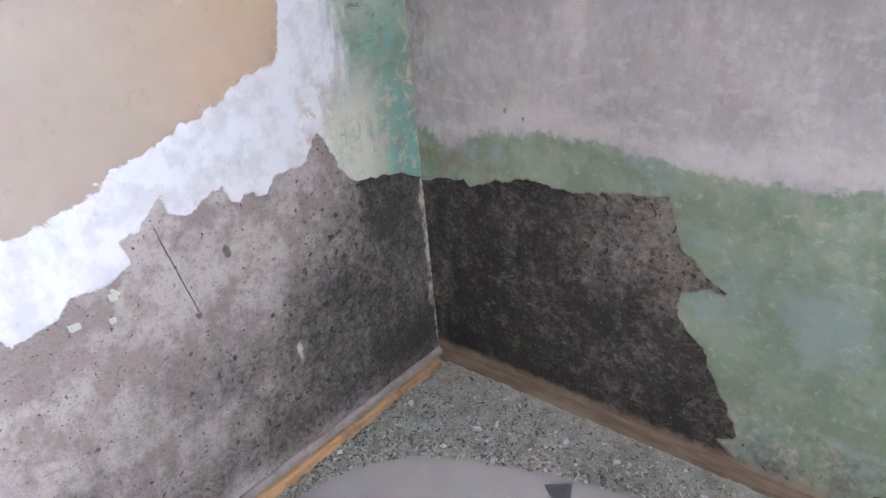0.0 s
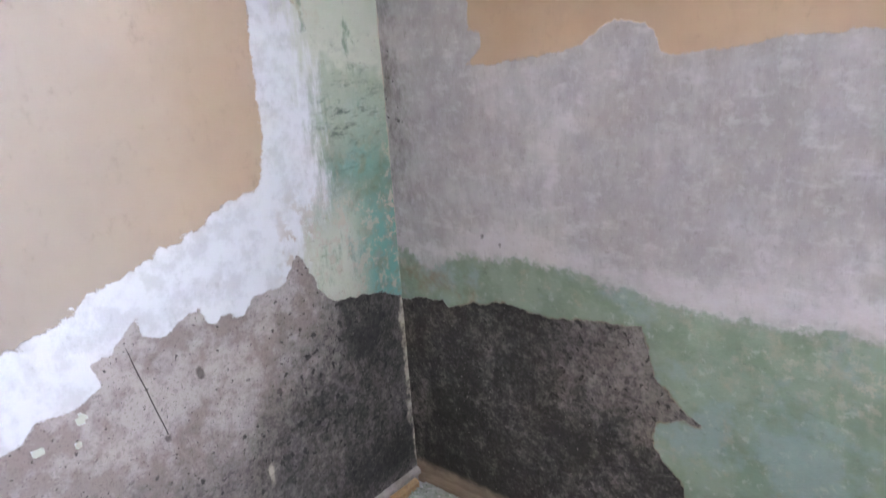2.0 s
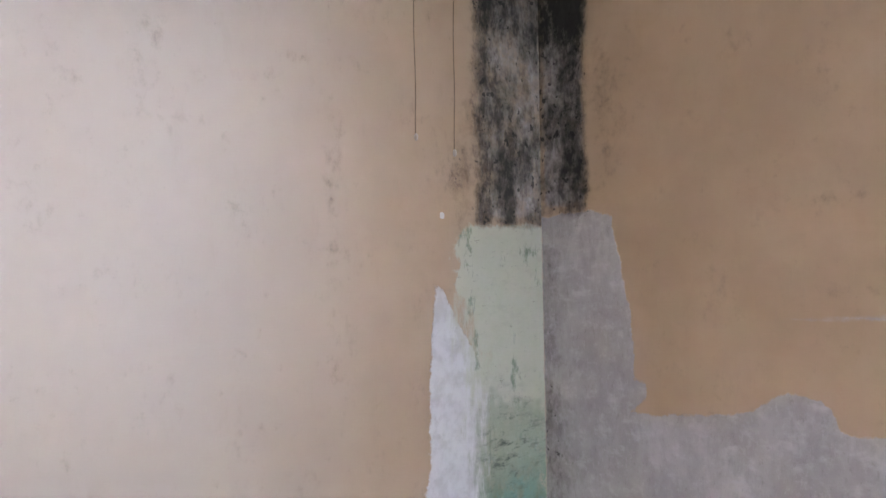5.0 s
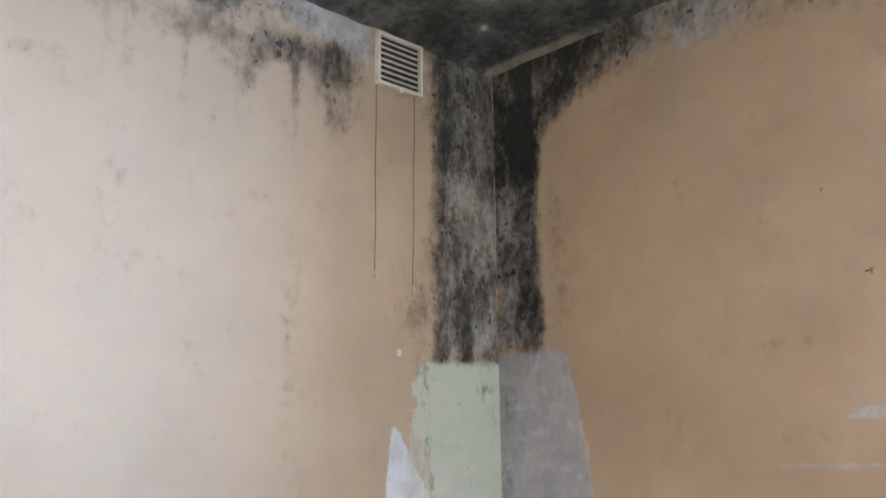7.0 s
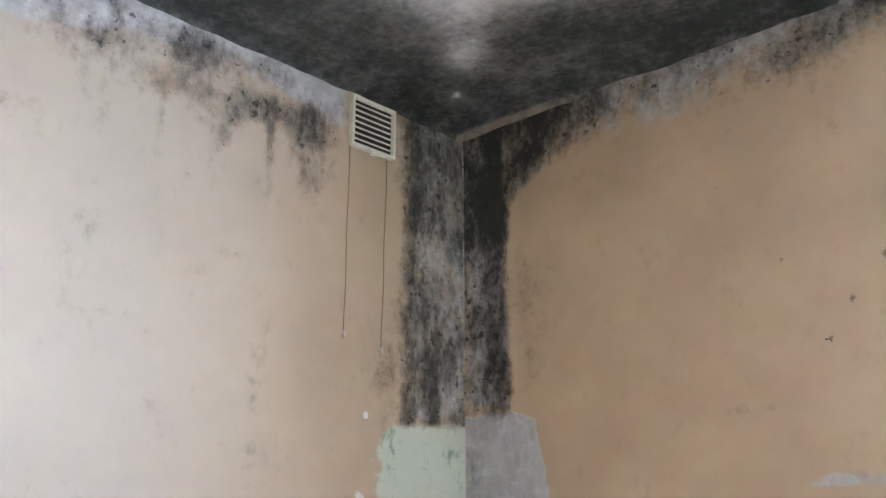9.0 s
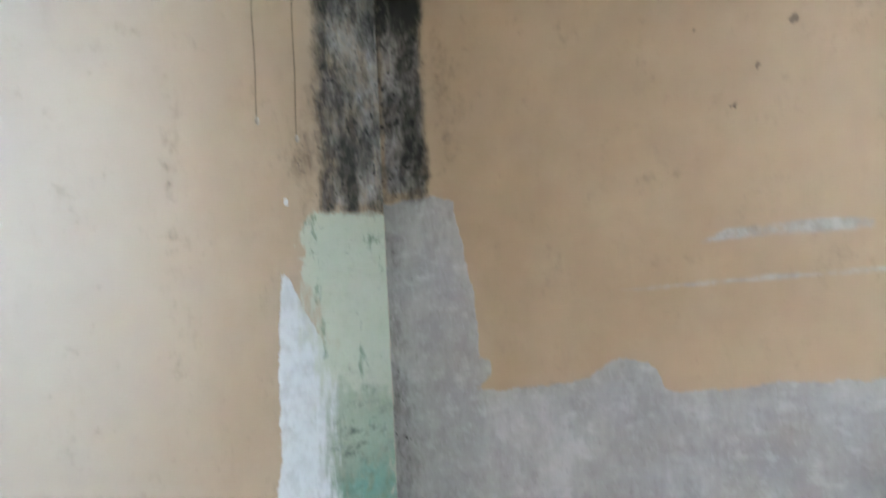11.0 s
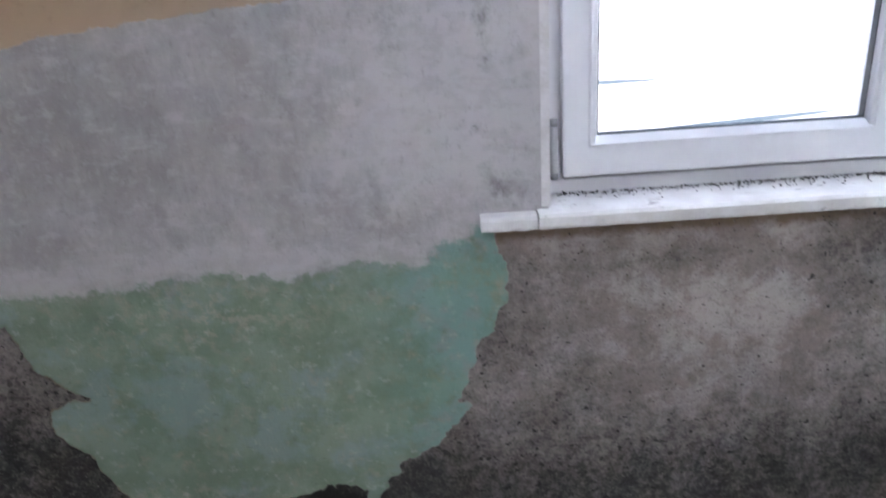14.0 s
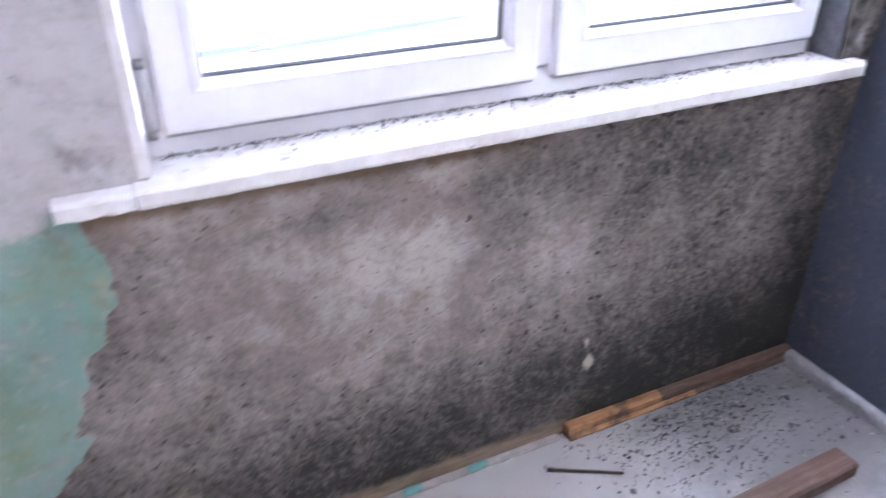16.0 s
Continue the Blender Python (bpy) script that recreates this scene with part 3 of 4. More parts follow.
    ring = np.hypot((U - .66) / .17, (Z - 1.06) / .15) + .22 * fuzz(U, Z, 9, 83) + .10 * fuzz(U, Z, 30, 84)
    feather = feather + .6 * soft(.30 - np.abs(ring - 1), 0, .3) * soft(.72 - U, 0, .2) - .35 * soft(1 - ring, 0, .4)
    speck = sum(blob(U, Z, u, z, r, r * 1.2) for u, z, r in WALL_SPECKS)
    floor_band = (1 - soft(Z + .03 * soft(U, .9, 2.2), .055, .115)) * (1 - soft(U, 2.7, 2.9))
    brown = .7 * soft(Z, .80, .85) * (d_bare > 0) * (1 - soft(U, 2.5, 2.9)) * (U > 1.7)
    brown = np.maximum.reduce([brown, blob(U, Z, .10, .69, .26, .06, .5), blob(U, Z, .20, 2.05, .05, .22, .38), blob(U, Z, .38, 2.27, .14, .04, .36), blob(U, Z, 1.08, .12, .22, .07, .42)])
    brown = np.maximum(brown, soft(np.abs(d_bare), .012, .002) * (U < .9) * (U > .2) * .5)
    return {"d_filler": -d_beige, "d_white": np.zeros(U.shape) - 1, "d_green": below(U, Z, GREEN_TOP) + ragged(U, Z, 12, .010, .012),
            "d_bare": d_bare, "mould": mould, "mould_low": mould_low, "wash": wash, "feather": feather, "band": floor_band, "brown": brown, "speck": speck,
            "pale": np.zeros(U.shape), "fray": np.zeros(U.shape), "blend": np.zeros(U.shape) + .12, "rubbed": np.zeros(U.shape),
            "faded": soft(U, .7, 1.6) * .8, "turq": soft(U, 1.4, 1.75) * .5 + blob(U, Z, 1.0, .52, .16, .2, .15), "worn": blob(U, Z, 1.15, .70, .25, .08, .45) + blob(U, Z, .98, .15, .2, .08, .8),
            "bead": blob(U, Z, 2.81, .22, .022, .035) + blob(U, Z, 2.80, .285, .012, .02, .8) + .9 * soft(.012 - U, 0, .01) * (Z > .75) * (Z < 1.7)}


wall_window = part("wall_window", box(-.30, WX0, .004, .30, 0, H), mat_core)
tagged(wall_window, "outside wall with a window, peeling green paint and black mould", "wall", kind="structure")
for nm, b in (("pier", (WX1, XR + .3, .004, .30, 0, H)), ("parapet", (WX0, WX1, .004, .30, 0, WZ0 - .035)), ("lintel", (WX0, WX1, .004, .30, WZ1, H))):
    part(nm, box(*b), mat_core, wall_window)


def wall_place(u, z, lift):
    return (u, -.003 - lift + sway((u, 0, z), .004, 2.1) + sway((u, 3, z), .0012, 14), z)


coat("scraped_plaster", steps(0, XR, .0072, WX0, WX1), steps(0, H, .0075, WZ0 - .035, WZ1), wall_place, window_wall_fields, mat_wall_window, wall_window,
     lambda u, z: not (WX0 < u < WX1 and WZ0 - .035 < z < WZ1))

# ---- the side wall with the vent: u is the distance from the corner ----
WHITE_TOP = [(2.2, .55), (1.6, .72), (1.25, .82), (1.03, .87), (.96, .862), (.91, .88), (.81, .935), (.77, .925), (.66, .962), (.56, .985), (.55, 1.003),
             (.41, 1.02), (.385, 1.15), (.385, 1.31), (.365, 1.545), (.345, 1.54), (.31, 1.48), (.26, 1.40), (.20, 1.30), (.20, .60), (2.2, .3)]
SIDE_BARE = [(2.4, .20), (1.5, .52), (1.09, .715), (1.08, .68), (.99, .70), (.96, .72), (.89, .715), (.83, .74), (.84, .78), (.79, .81), (.745, .84), (.74, .81),
             (.69, .78), (.64, .81), (.61, .81), (.605, .77), (.57, .76), (.56, .775), (.51, .762), (.46, .785), (.38, .79), (.36, .83), (.335, .85),
             (.31, .80), (.29, .74), (.24, .68), (.20, .68), (.12, .665), (0, .61), (-.1, .6), (-.1, -.1), (2.4, -.1)]
GREEN_STRIP = [(-.1, .4), (-.1, 1.69), (.255, 1.685), (.28, 1.67), (.312, 1.625), (.295, 1.60), (.29, 1.48), (.265, 1.40), (.245, 1.26), (.235, 1.10), (.215, .98),
               (.31, .86), (.33, .70), (.2, .4)]
SIDE_SPECKS = [(.633, .676, .011), (.63, .66, .008), (.534, 2.27, .006), (.44, .53, .010), (.73, .56, .010), (.20, .615, .008), (.52, .60, .007), (.36, .66, .007)]


def side_wall_fields(U, Z):
    d_bare = inside(U, Z, SIDE_BARE) + ragged(U, Z, 41, .006, .007)
    d_green = inside(U, Z, GREEN_STRIP) + ragged(U, Z, 44, .012, .014) * soft(1.66 - Z, 0, .05)
    chips = sum(blob(U, Z, u, z, r, .018) for u, z, r in ((.885, .69, .025), (.97, .665, .02), (.90, .64, .015)))
    up = soft(Z, 1.670, 1.699)
    corner = (1 - soft(U, .19, .28)) * up * (.51 + .14 * soft(.05 - np.abs(U - .21), 0, .04) + .42 * soft(.045 - np.abs(U - .13), 0, .03) * soft(2.0 - Z, 0, .25) + .12 * soft(Z, 2.2, 2.4))
    ceil_band = soft(Z - 2.36 + .06 * np.sin(U * 7 + 1), -.05, .09) * (.50 - .30 * soft(U, .9, 1.3)) * soft(U, .2, .3) * (1 - .55 * soft(Z - .10 * U, 2.36, 2.42))
    drip = (blob(U, Z, .52, 2.36, .07, .06, .62) + blob(U, Z, .53, 2.26, .05, .07, .40) + blob(U, Z, .635, 2.27, .014, .10, .42) + blob(U, Z, .68, 2.36, .08, .05, .5)
            + blob(U, Z, .75, 2.28, .05, .06, .36) + blob(U, Z, .86, 2.36, .08, .05, .42) + blob(U, Z, .88, 2.24, .012, .10, .26) + blob(U, Z, .99, 2.40, .07, .05, .38))
    low = (.84 - .46 * soft(U, .12, 1.0) - .48 * soft(Z + .15 * U, .45, .74) * soft(U, .20, .28)
           + .10 * soft(.30 - Z, 0, .2) * (U < .9) - .42 * soft(.13 - Z, 0, .09) + blob(U, Z, .13, .57, .07, .05, .22))
    smudge = (blob(U, Z, 1.02, 1.98, .05, .09, .19) + blob(U, Z, .93, 2.13, .04, .02, .2) + blob(U, Z, 1.15, 2.2, .10, .03, .17)
              + blob(U, Z, .64, 1.75, .02, .09, .16) + blob(U, Z, 1.0, 2.27, .03, .08, .18) + blob(U, Z, .72, 2.02, .05, .015, .15) + blob(U, Z, .29, 1.8, .05, .12, .3))
    mould = np.maximum.reduce([corner, ceil_band, drip, smudge])
    mould = mould + patchy(U, Z, 51, .42) * soft(mould, .22, .42)
    low = low + patchy(U, Z, 61, .17)
    wash = np.maximum(soft(Z - 2.40 + .04 * np.sin(U * 6) + .02 * U, -.03, .05) * 1.05 * soft(U, .40, .46) * (1 - soft(U, 1.1, 1.6)), .62 * (1 - soft(U, .16, .26)) * soft(Z, 1.69, 1.72))
    speck = sum(blob(U, Z, u, z, r, r * 1.15) for u, z, r in SIDE_SPECKS)
    brown = blob(U, Z, .36, .74, .10, .06, .30) + blob(U, Z, .27, 1.8, .03, .2, .35) + blob(U, Z, .22, 2.47, .06, .04, .8) + blob(U, Z, .34, 2.5, .08, .025, .8) + blob(U, Z, .55, 2.34, .12, .06, .72) + blob(U, Z, .85, 2.34, .14, .06, .55) + blob(U, Z, .22, 1.95, .05, .12, .4) + blob(U, Z, .2, 1.75, .06, .06, .35)
    pale = np.maximum(soft(Z + .035 * fuzz(U, Z, 24, 71) + .03 * fuzz(U, Z, 60, 72), 1.22, 1.32), soft(U, .08, .20) * soft(1.02 - Z, 0, .2)) * .97 + .5 * soft(Z, 1.0, 1.15)
    bead = .95 * soft(.014 - U, 0, .010) * (.55 + .45 * np.sin(Z * 11) ** 2)
    bead = np.maximum(bead * .7, .66 * soft(.046 - U, 0, .038) * 1.0 * soft(Z, .06, .3) * (1 - soft(Z, .60, .64)))
    bead = np.maximum(bead, blob(U, Z, .50, .33, .012, .05, .75))
    wdot = blob(U, Z, .341, 1.708, .012, .014)
    return {"d_filler": np.minimum(inside(U, Z, WHITE_TOP), .05) - 1.0, "d_white": np.maximum.reduce([inside(U, Z, WHITE_TOP) + ragged(U, Z, 47, .008, .012) * (1 - .75 * soft(Z, 1.0, 1.08)), wdot * .09 - .06]),
            "d_green": np.maximum(d_green, chips * .14 - .095), "d_bare": np.where(chips > .80, -.05, d_bare), "mould": mould, "mould_low": low, "wash": wash,
            "feather": np.zeros(U.shape), "band": np.zeros(U.shape), "brown": brown, "turq": soft(.17 - U, 0, .07) * (.35 * soft(1.25 - Z, 0, .1) + .65 * soft(.95 - Z, 0, .12)) + blob(U, Z, .14, 1.02, .08, .04, .6), "worn": .7 * soft(1.00 - Z, 0, .10) + blob(U, Z, .015, .95, .02, .2, .8), "blend": soft(Z, .66, .72) * soft(1.54 - Z, 0, .06) * soft(U, .10, .2) * 1.5,
            # faded: the window's sheen put into the paint away from the corner
            "faded": soft(U, .34, 1.0), "rubbed": blob(U, Z, .13, 1.13, .12, .12, 1.0) + blob(U, Z, .12, 1.52, .1, .12, .12), "fray": (1 - soft(U, .33, .42)) * soft(1.05 - Z, 0, .2),
            "speck": speck, "pale": pale, "bead": bead}


wall_side = part("wall_side", box(-.30, -.004, YB - .3, 0.004, 0, H), mat_core)
tagged(wall_side, "beige side wall with a vent, white filler and black mould in the corner", "wall", kind="structure")
coat("scraped_plaster", steps(0, 1.25, .0072) + steps(1.25, -YB, .06)[1:], steps(0, H, .0075),
     lambda u, z, lift: (.003 + lift + sway((9, u, z), .004, 2.1) * min(1, u * 8) + sway((5, u, z), .0012, 14), -u, z), side_wall_fields, mat_wall_left, wall_side)


# ---- the wall beyond the window: u from the window wall ----
def end_wall_fields(U, Z):
    d_bare = inside(U, Z, [(-.2, -.2), (-.2, 2.6), (.05, 2.6), (.09, 1.0), (.5, .98), (1.4, .9), (1.5, -.2)])
    mould = np.where(d_bare > -.05, 1, .12) * (1.02 - .25 * soft(U, .7, 1.4))
    z0 = np.zeros(U.shape)
    return {"d_filler": z0 - 1, "d_white": z0 - 1, "d_green": -d_bare, "d_bare": d_bare, "mould": mould, "mould_low": z0, "wash": z0, "feather": z0,
            "band": z0, "brown": z0, "speck": z0, "pale": z0 + .9, "bead": z0, "turq": z0 + .4, "worn": z0, "fray": z0, "blend": z0, "faded": z0, "rubbed": z0}


wall_end = part("wall_end", box(XR + .004, XR + .3, YB - .3, .004, 0, H), mat_core)
tagged(wall_end, "dark mouldy side wall beyond the window with pale green paint above", "wall", kind="structure")
coat("mouldy_plaster", steps(0, 1.6, .02) + steps(1.6, -YB, .1)[1:], steps(0, H, .02),
     lambda u, z, lift: (XR - .004 - lift - sway((7, u, z), .003, 2.1) * min(1, u * 8), -u, z), end_wall_fields, mat_wall_right, wall_end)

# assumed wall out of view; its beige warms the light bounced back
wall_back = part("wall_back", box(0, XR, YB - .3, YB, 0, H), mat_back)
tagged(wall_back, "assumed plain beige wall closing the room", "wall", kind="structure")


# ---- ceiling and floor ----
def ceiling_fields(U, V):
    near = np.minimum(U, V + .02 * np.sin(U * 9))
    m = 1.0 - .62 * soft(np.minimum(near, .8), .20, .50)
    m = m - .28 * soft(np.hypot(U, V), .9, 1.8) + .12 * fuzz(U, V, 4, 91)
    m = m + blob(U, V, .55, .30, .15, .1, .12) - blob(U, V, .30, .33, .08, .09, .34)
    pale = blob(U, V, .16, .20, .014, .010, 1.0)
    fillet = soft(.045 - V, 0, .03) * soft(.50 - U, 0, .25) * .55 + soft(.03 - U, 0, .025) * soft(.2 - V, 0, .1) * .5 + soft(.035 - V, 0, .025) * .25
    return {"mould": np.clip(m - pale, 0, 1.1), "fillet": fillet}


COVE = .045


def ceiling_place(u, v, lift):
    """The ceiling rounds down into the walls."""
    d = min(u, v)
    drop = COVE * .8 - math.sqrt(max(0, (COVE * .8) ** 2 - (COVE * .8 * (1 - d / COVE)) ** 2)) if d < COVE else 0
    return (u, -v, H + .001 - drop * (.7 + .5 * noise.noise((u * 9, v * 9, 3))) + sway((u, v, 4), .006, 1.7) * min(1, d * 6))


ceiling = part("ceiling", box(-.3, XR + .3, YB - .3, .3, H + .006, H + .25), mat_core)
tagged(ceiling, "off-white ceiling blackened by mould along the walls", "ceiling", kind="structure")
coat("mouldy_paint", steps(0, COVE, .005) + steps(COVE, 1.8, .02)[1:] + steps(1.8, XR, .08)[1:], steps(0, COVE, .005) + steps(COVE, 1.8, .02)[1:] + steps(1.8, -YB, .08)[1:],
     ceiling_place, ceiling_fields, mat_ceiling, ceiling)

floor = part("floor", box(-.3, XR + .3, YB - .3, .3, -.2, 0), mat_floor)
tagged(floor, "smooth grey screed floor with fine dust", "floor", kind="structure")

# ---- outside, far below the window ----
# assumed ground and strips give the overexposed view its white and pale blue
STRIPS = [(5.6, 27.0, 5.0, 0.9, 8), (12.5, 27.5, 12.0, 0.8, 10), (9.0, 38.0, 9.0, 1.2, -4)]
bm = bmesh.new()
bmesh.ops.create_grid(bm, x_segments=40, y_segments=40, size=900, matrix=Matrix.Translation((0, 900.5, -6)))
ground = part("ground", bm, two_tone("pale_ground", (0.80, 0.80, 0.82), (0.70, 0.71, 0.74), 0.08, 2, 0.9, 0.01))
tagged(ground, "assumed pale ground far below the window", "ground", kind="structure")
mat_strip = two_tone("blue_grey_strip", (0.10, 0.14, 0.17), (0.14, 0.18, 0.22), 0.3, 4)
for k, (x, y, long_, wide, turn) in enumerate(STRIPS):
    bm = bmesh.new()
    pts = [(long_ * (i / 24 - .5), wide * .5 * math.sin(math.pi * i / 24) ** .5 * (1 + .3 * noise.noise((i * .7, k, s)))) for s in (0, 5) for i in range(25)]
    up_ = [bm.verts.new((a, c, 0)) for a, c in pts[1:24]]
    dn_ = [bm.verts.new((a, -c, 0)) for a, c in pts[26:49]]
    for i in range(22):
        bm.faces.new((dn_[i], dn_[i + 1], up_[i + 1], up_[i]))
    road = part("road", bm, mat_strip)
    road.matrix_world = pose(x, y, -5.99, 0, 0, turn)
    tagged(road, "assumed blue-grey strip on the pale ground outside", "road", kind="structure")

# ---- window ----
window = new("window_1")
tagged(window, "white plastic two-sash window, closed and dusty", "window", kind="structure")
part("window_frame", ring(WX0 + .012, WX1 - .012, WZ0 - .003, WZ1 - .01, .058, .085, .15), mat_pvc, window)
part("mullion", box(2.640, 2.695, .084, .148, WZ0 + .06, WZ1 - .066, .003), mat_pvc, window)
for x0, x1 in ((1.940, 2.645), (2.690, 3.408)):
    sash = part("sash", ring(x0, x1, .941, WZ1 - .04, .070, .058, .118, .007), mat_pvc, window)
    part("glazing_bead", sloped_ring(x0 + .054, x1 - .054, 1.005, WZ1 - .094, .021, .0555, .0715, .098), mat_pvc, sash)
    part("gasket", ring(x0 + .0742, x1 - .0742, 1.0252, WZ1 - .1142, .0020, .073, .092, 0), mat_gasket, sash)
    # grey strip draws the shadow line in the gap below the sash
    part("gap_line", box(x0 + .004, x1 - .004, .068, .084, .9345, .9395), mat_gap_line, sash)
    pane = part("pane", box(x0 + .066, x1 - .066, .080, .086, 1.023, WZ1 - .106), mat_glass, sash, "clear glass pane")
    pane.visible_shadow = False
for hz in (.955, 2.10):
    hinge = part("hinge", tube([(1.921, .055, hz), (1.921, .055, hz + .045), (1.921, .055, hz + .10)], .0085, 10), mat_hinge, window, "slim pale grey hinge")
    part("hinge_cap", tube([(1.921, .055, hz - .014), (1.921, .055, hz - .001)], .0092, 10), mat_metal, hinge)
    part("hinge_cap", tube([(1.921, .055, hz + .101), (1.921, .055, hz + .114)], .0092, 10), mat_metal, hinge)


def board(x0, x1, y0, y1, z0, z1, chip=.002, seed=0, size=.011):
    """A board with slightly worn, uneven front edges."""
    bm_ = bmesh.new()
    n_ = max(2, int((x1 - x0) / size))
    prof = [(y0, z0), (y0 - .001, z0 + .006), (y0, z1 - .007), (y0 + .006, z1), (y1, z1), (y1, z0)]
    rows_ = []
    for k in range(n_ + 1):
        x = x0 + (x1 - x0) * k / n_
        row = []
        for i, (y, z) in enumerate(prof):
            w = chip if i < 4 else 0
            bite = w * 1.6 * max(0, noise.noise((x * 31, i * .4, seed + 4)) - .35)
            row.append(bm_.verts.new((x, y + bite + w * .7 * noise.noise((x * 48, i * 3.3, seed)), z - (bite if i in (2, 3) else 0) + w * .7 * noise.noise((x * 41, i * 5.1, seed + 9)))))
        rows_.append(row)
    for a, b in zip(rows_, rows_[1:]):
        for i in range(6):
            j = (i + 1) % 6
            bm_.faces.new((a[i], a[j], b[j], b[i]))
    bm_.faces.new(rows_[0])
    bm_.faces.new(rows_[-1][::-1])
    bmesh.ops.recalc_face_normals(bm_, faces=bm_.faces)
    return bm_


sill = part("window_sill", board(1.876, 3.485, -.042, .084, .867, .898, .0022), mat_sill)
tagged(sill, "thick white painted window sill, chipped and dirty", "window sill", kind="structure")
part("broken_end", board(1.758, 1.873, -.040, -.004, .867, .896, .0035, 3, .006), mat_sill, sill, "cracked-off end of the white sill")
part("end_lug", board(WX1 + .002, 3.485, -.0415, -.004, .868, .901, .003, 7, .012), mat_sill, sill)

# bead on the edge of the window opening, and its plastered cheeks
trim = part("trim_window_edge", board(1.886, 1.904, -.006, .012, .903, WZ1, .0015, 5, .006), mat_bead)
tagged(trim, "white corner bead up the edge of the window opening", "trim", kind="structure")
cheek = part("trim_reveal", box(WX0 - .002, WX0 + .004, .012, .085, WZ0, WZ1), mat_bead)
tagged(cheek, "plastered cheek of the window opening", "trim", kind="structure")
# this cheek is darker and bluer than the one opposite
cheek_b = part("trim_reveal", box(WX1 - .004, WX1 + .002, .004, .085, WZ0, WZ1), two_tone("dark_cheek", (0.085, 0.09, 0.105), (0.16, 0.16, 0.175), 18, 110, 0.95, 0.002))
tagged(cheek_b, "plastered cheek of the window opening", "trim", kind="structure")

# ---- vent with its two cords ----
vent = new("ventilation_grille")
vent.location = (0.003, -.347, 2.41)
tagged(vent, "ivory plastic ventilation grille with louvres on the wall", "vent")
VW, VH = .0715, .067


def turned(bm_):
    """From a frame drawn facing the room's length to one facing across it."""
    bmesh.ops.rotate(bm_, verts=bm_.verts, cent=(0, 0, 0), matrix=Matrix.Rotation(radians(90), 3, 'Z'))
    return bm_


# flat dark panel paints the shade inside the duct
part("backing", turned(box(-VW + .006, VW - .006, -.003, .002, -VH + .006, VH - .006)), mat_dark, vent, "dark panel standing for the unlit duct behind the louvres")
part("frame", turned(ring(-VW, VW, -VH, VH, .0085, -.014, .003, .002)), mat_vent, vent)
slat_mesh = turned(box(-VW + .010, VW - .010, -.0115, -.0098, -.0052, .0052))
slat = part("slat", slat_mesh, mat_vent, vent)
for k in range(7):
    s_ = slat if k == 0 else slat.copy()
    if k:
        scene.collection.objects.link(s_)
    s_.matrix_basis = Matrix.Translation((0.0015, 0, -VH + .0215 + k * .0152)) @ Matrix.Rotation(radians(52), 4, 'Y') @ Matrix.Translation((-.0105, 0, 0))
part("catch", turned(box(-.006, .006, -.016, -.003, -VH - .008, -VH + .002, .001)), mat_vent, vent)

for y0, y1, z0, z1 in ((-.415, -.414, 2.342, 1.889), (-.2945, -.300, 2.342, 1.862)):
    pts = [(.005 + .0012 * math.sin(k * .9), y0 + (y1 - y0) * k / 12 + .0004 * math.sin(k * 1.3 + y0 * 9), z0 + (z1 - z0) * k / 12) for k in range(13)]
    cord = part("pull_cord", tube(pts, .0013, 6), mat_cord)
    tagged(cord, "thin brown cord hanging from the ventilation grille", "cord", "cords below the vent")
    bob = bmesh.new()
    bmesh.ops.create_uvsphere(bob, u_segments=10, v_segments=8, radius=.006, matrix=pose(pts[-1][0] + .002, y1, z1 - .006) @ Matrix.Diagonal((.8, .8, 1.5, 1)))
    part("bob", bob, mat_bob, cord, "small worn pale cord end")

# a hook-shaped tear in the beige paint of the window wall, shaped as a bent nail
for x, z, turn in ((.897, 1.826, 12),):
    nail = part("nail", tube([(-.012, -.006, .001), (-.004, -.010, .003), (.004, -.011, .0), (.006, -.006, -.002), (.006, .004, -.002)], .0016, 6, 1.2), mat_iron)
    nail.matrix_world = pose(x, -.001, z, 0, turn, 0) @ Matrix.Scale(.55, 4)
    tagged(nail, "small dark hook-shaped tear in the beige paint, shaped as a nail", "nail")
    part("head", tube([(-.0135, -.005, .0005), (-.0115, -.0065, .0012)], .0034, 8), mat_iron, nail)

# wire lying in the plaster of the side wall
wire = part("wire", tube([(.002, -.778 + .05 * k / 8 + .0005 * math.sin(k * 2.0), .806 - .236 * k / 8) for k in range(9)], .0014, 6), mat_iron)
tagged(wire, "short dark wire set in the bare plaster", "wire")

# ---- edges of the floor ----
edge = part("floor_edge_board", board(-2.6, -.03, -.030, -.004, .0, .034, .003, 11), mat_wood)
for v in edge.data.vertices:
    v.co = Vector((-v.co.y, v.co.x, v.co.z))
edge.data.flip_normals()
tagged(edge, "bare pine strip left along the foot of the wall", "skirting", kind="structure")
fillet = part("trim_plaster_fillet", board(-2.6, -.004, -.014, -.001, .034, .056, .005, 15, .012), mat_plaster)
for v in fillet.data.vertices:
    v.co = Vector((-v.co.y, v.co.x, v.co.z))
fillet.data.flip_normals()
tagged(fillet, "dusty ragged plaster edge above the pine strip", "trim", kind="structure")
ledge = part("trim_floor_fillet", board(.03, 2.74, -.020, -.002, .0, .010, .006, 21, .012), mat_plaster)
tagged(ledge, "crumbling plaster edge between wall and floor", "trim", kind="structure")
ledge_end = part("trim_floor_fillet", board(-1.6, -.03, -.030, -.002, .0, .034, .005, 24, .012), mat_plaster_dark)
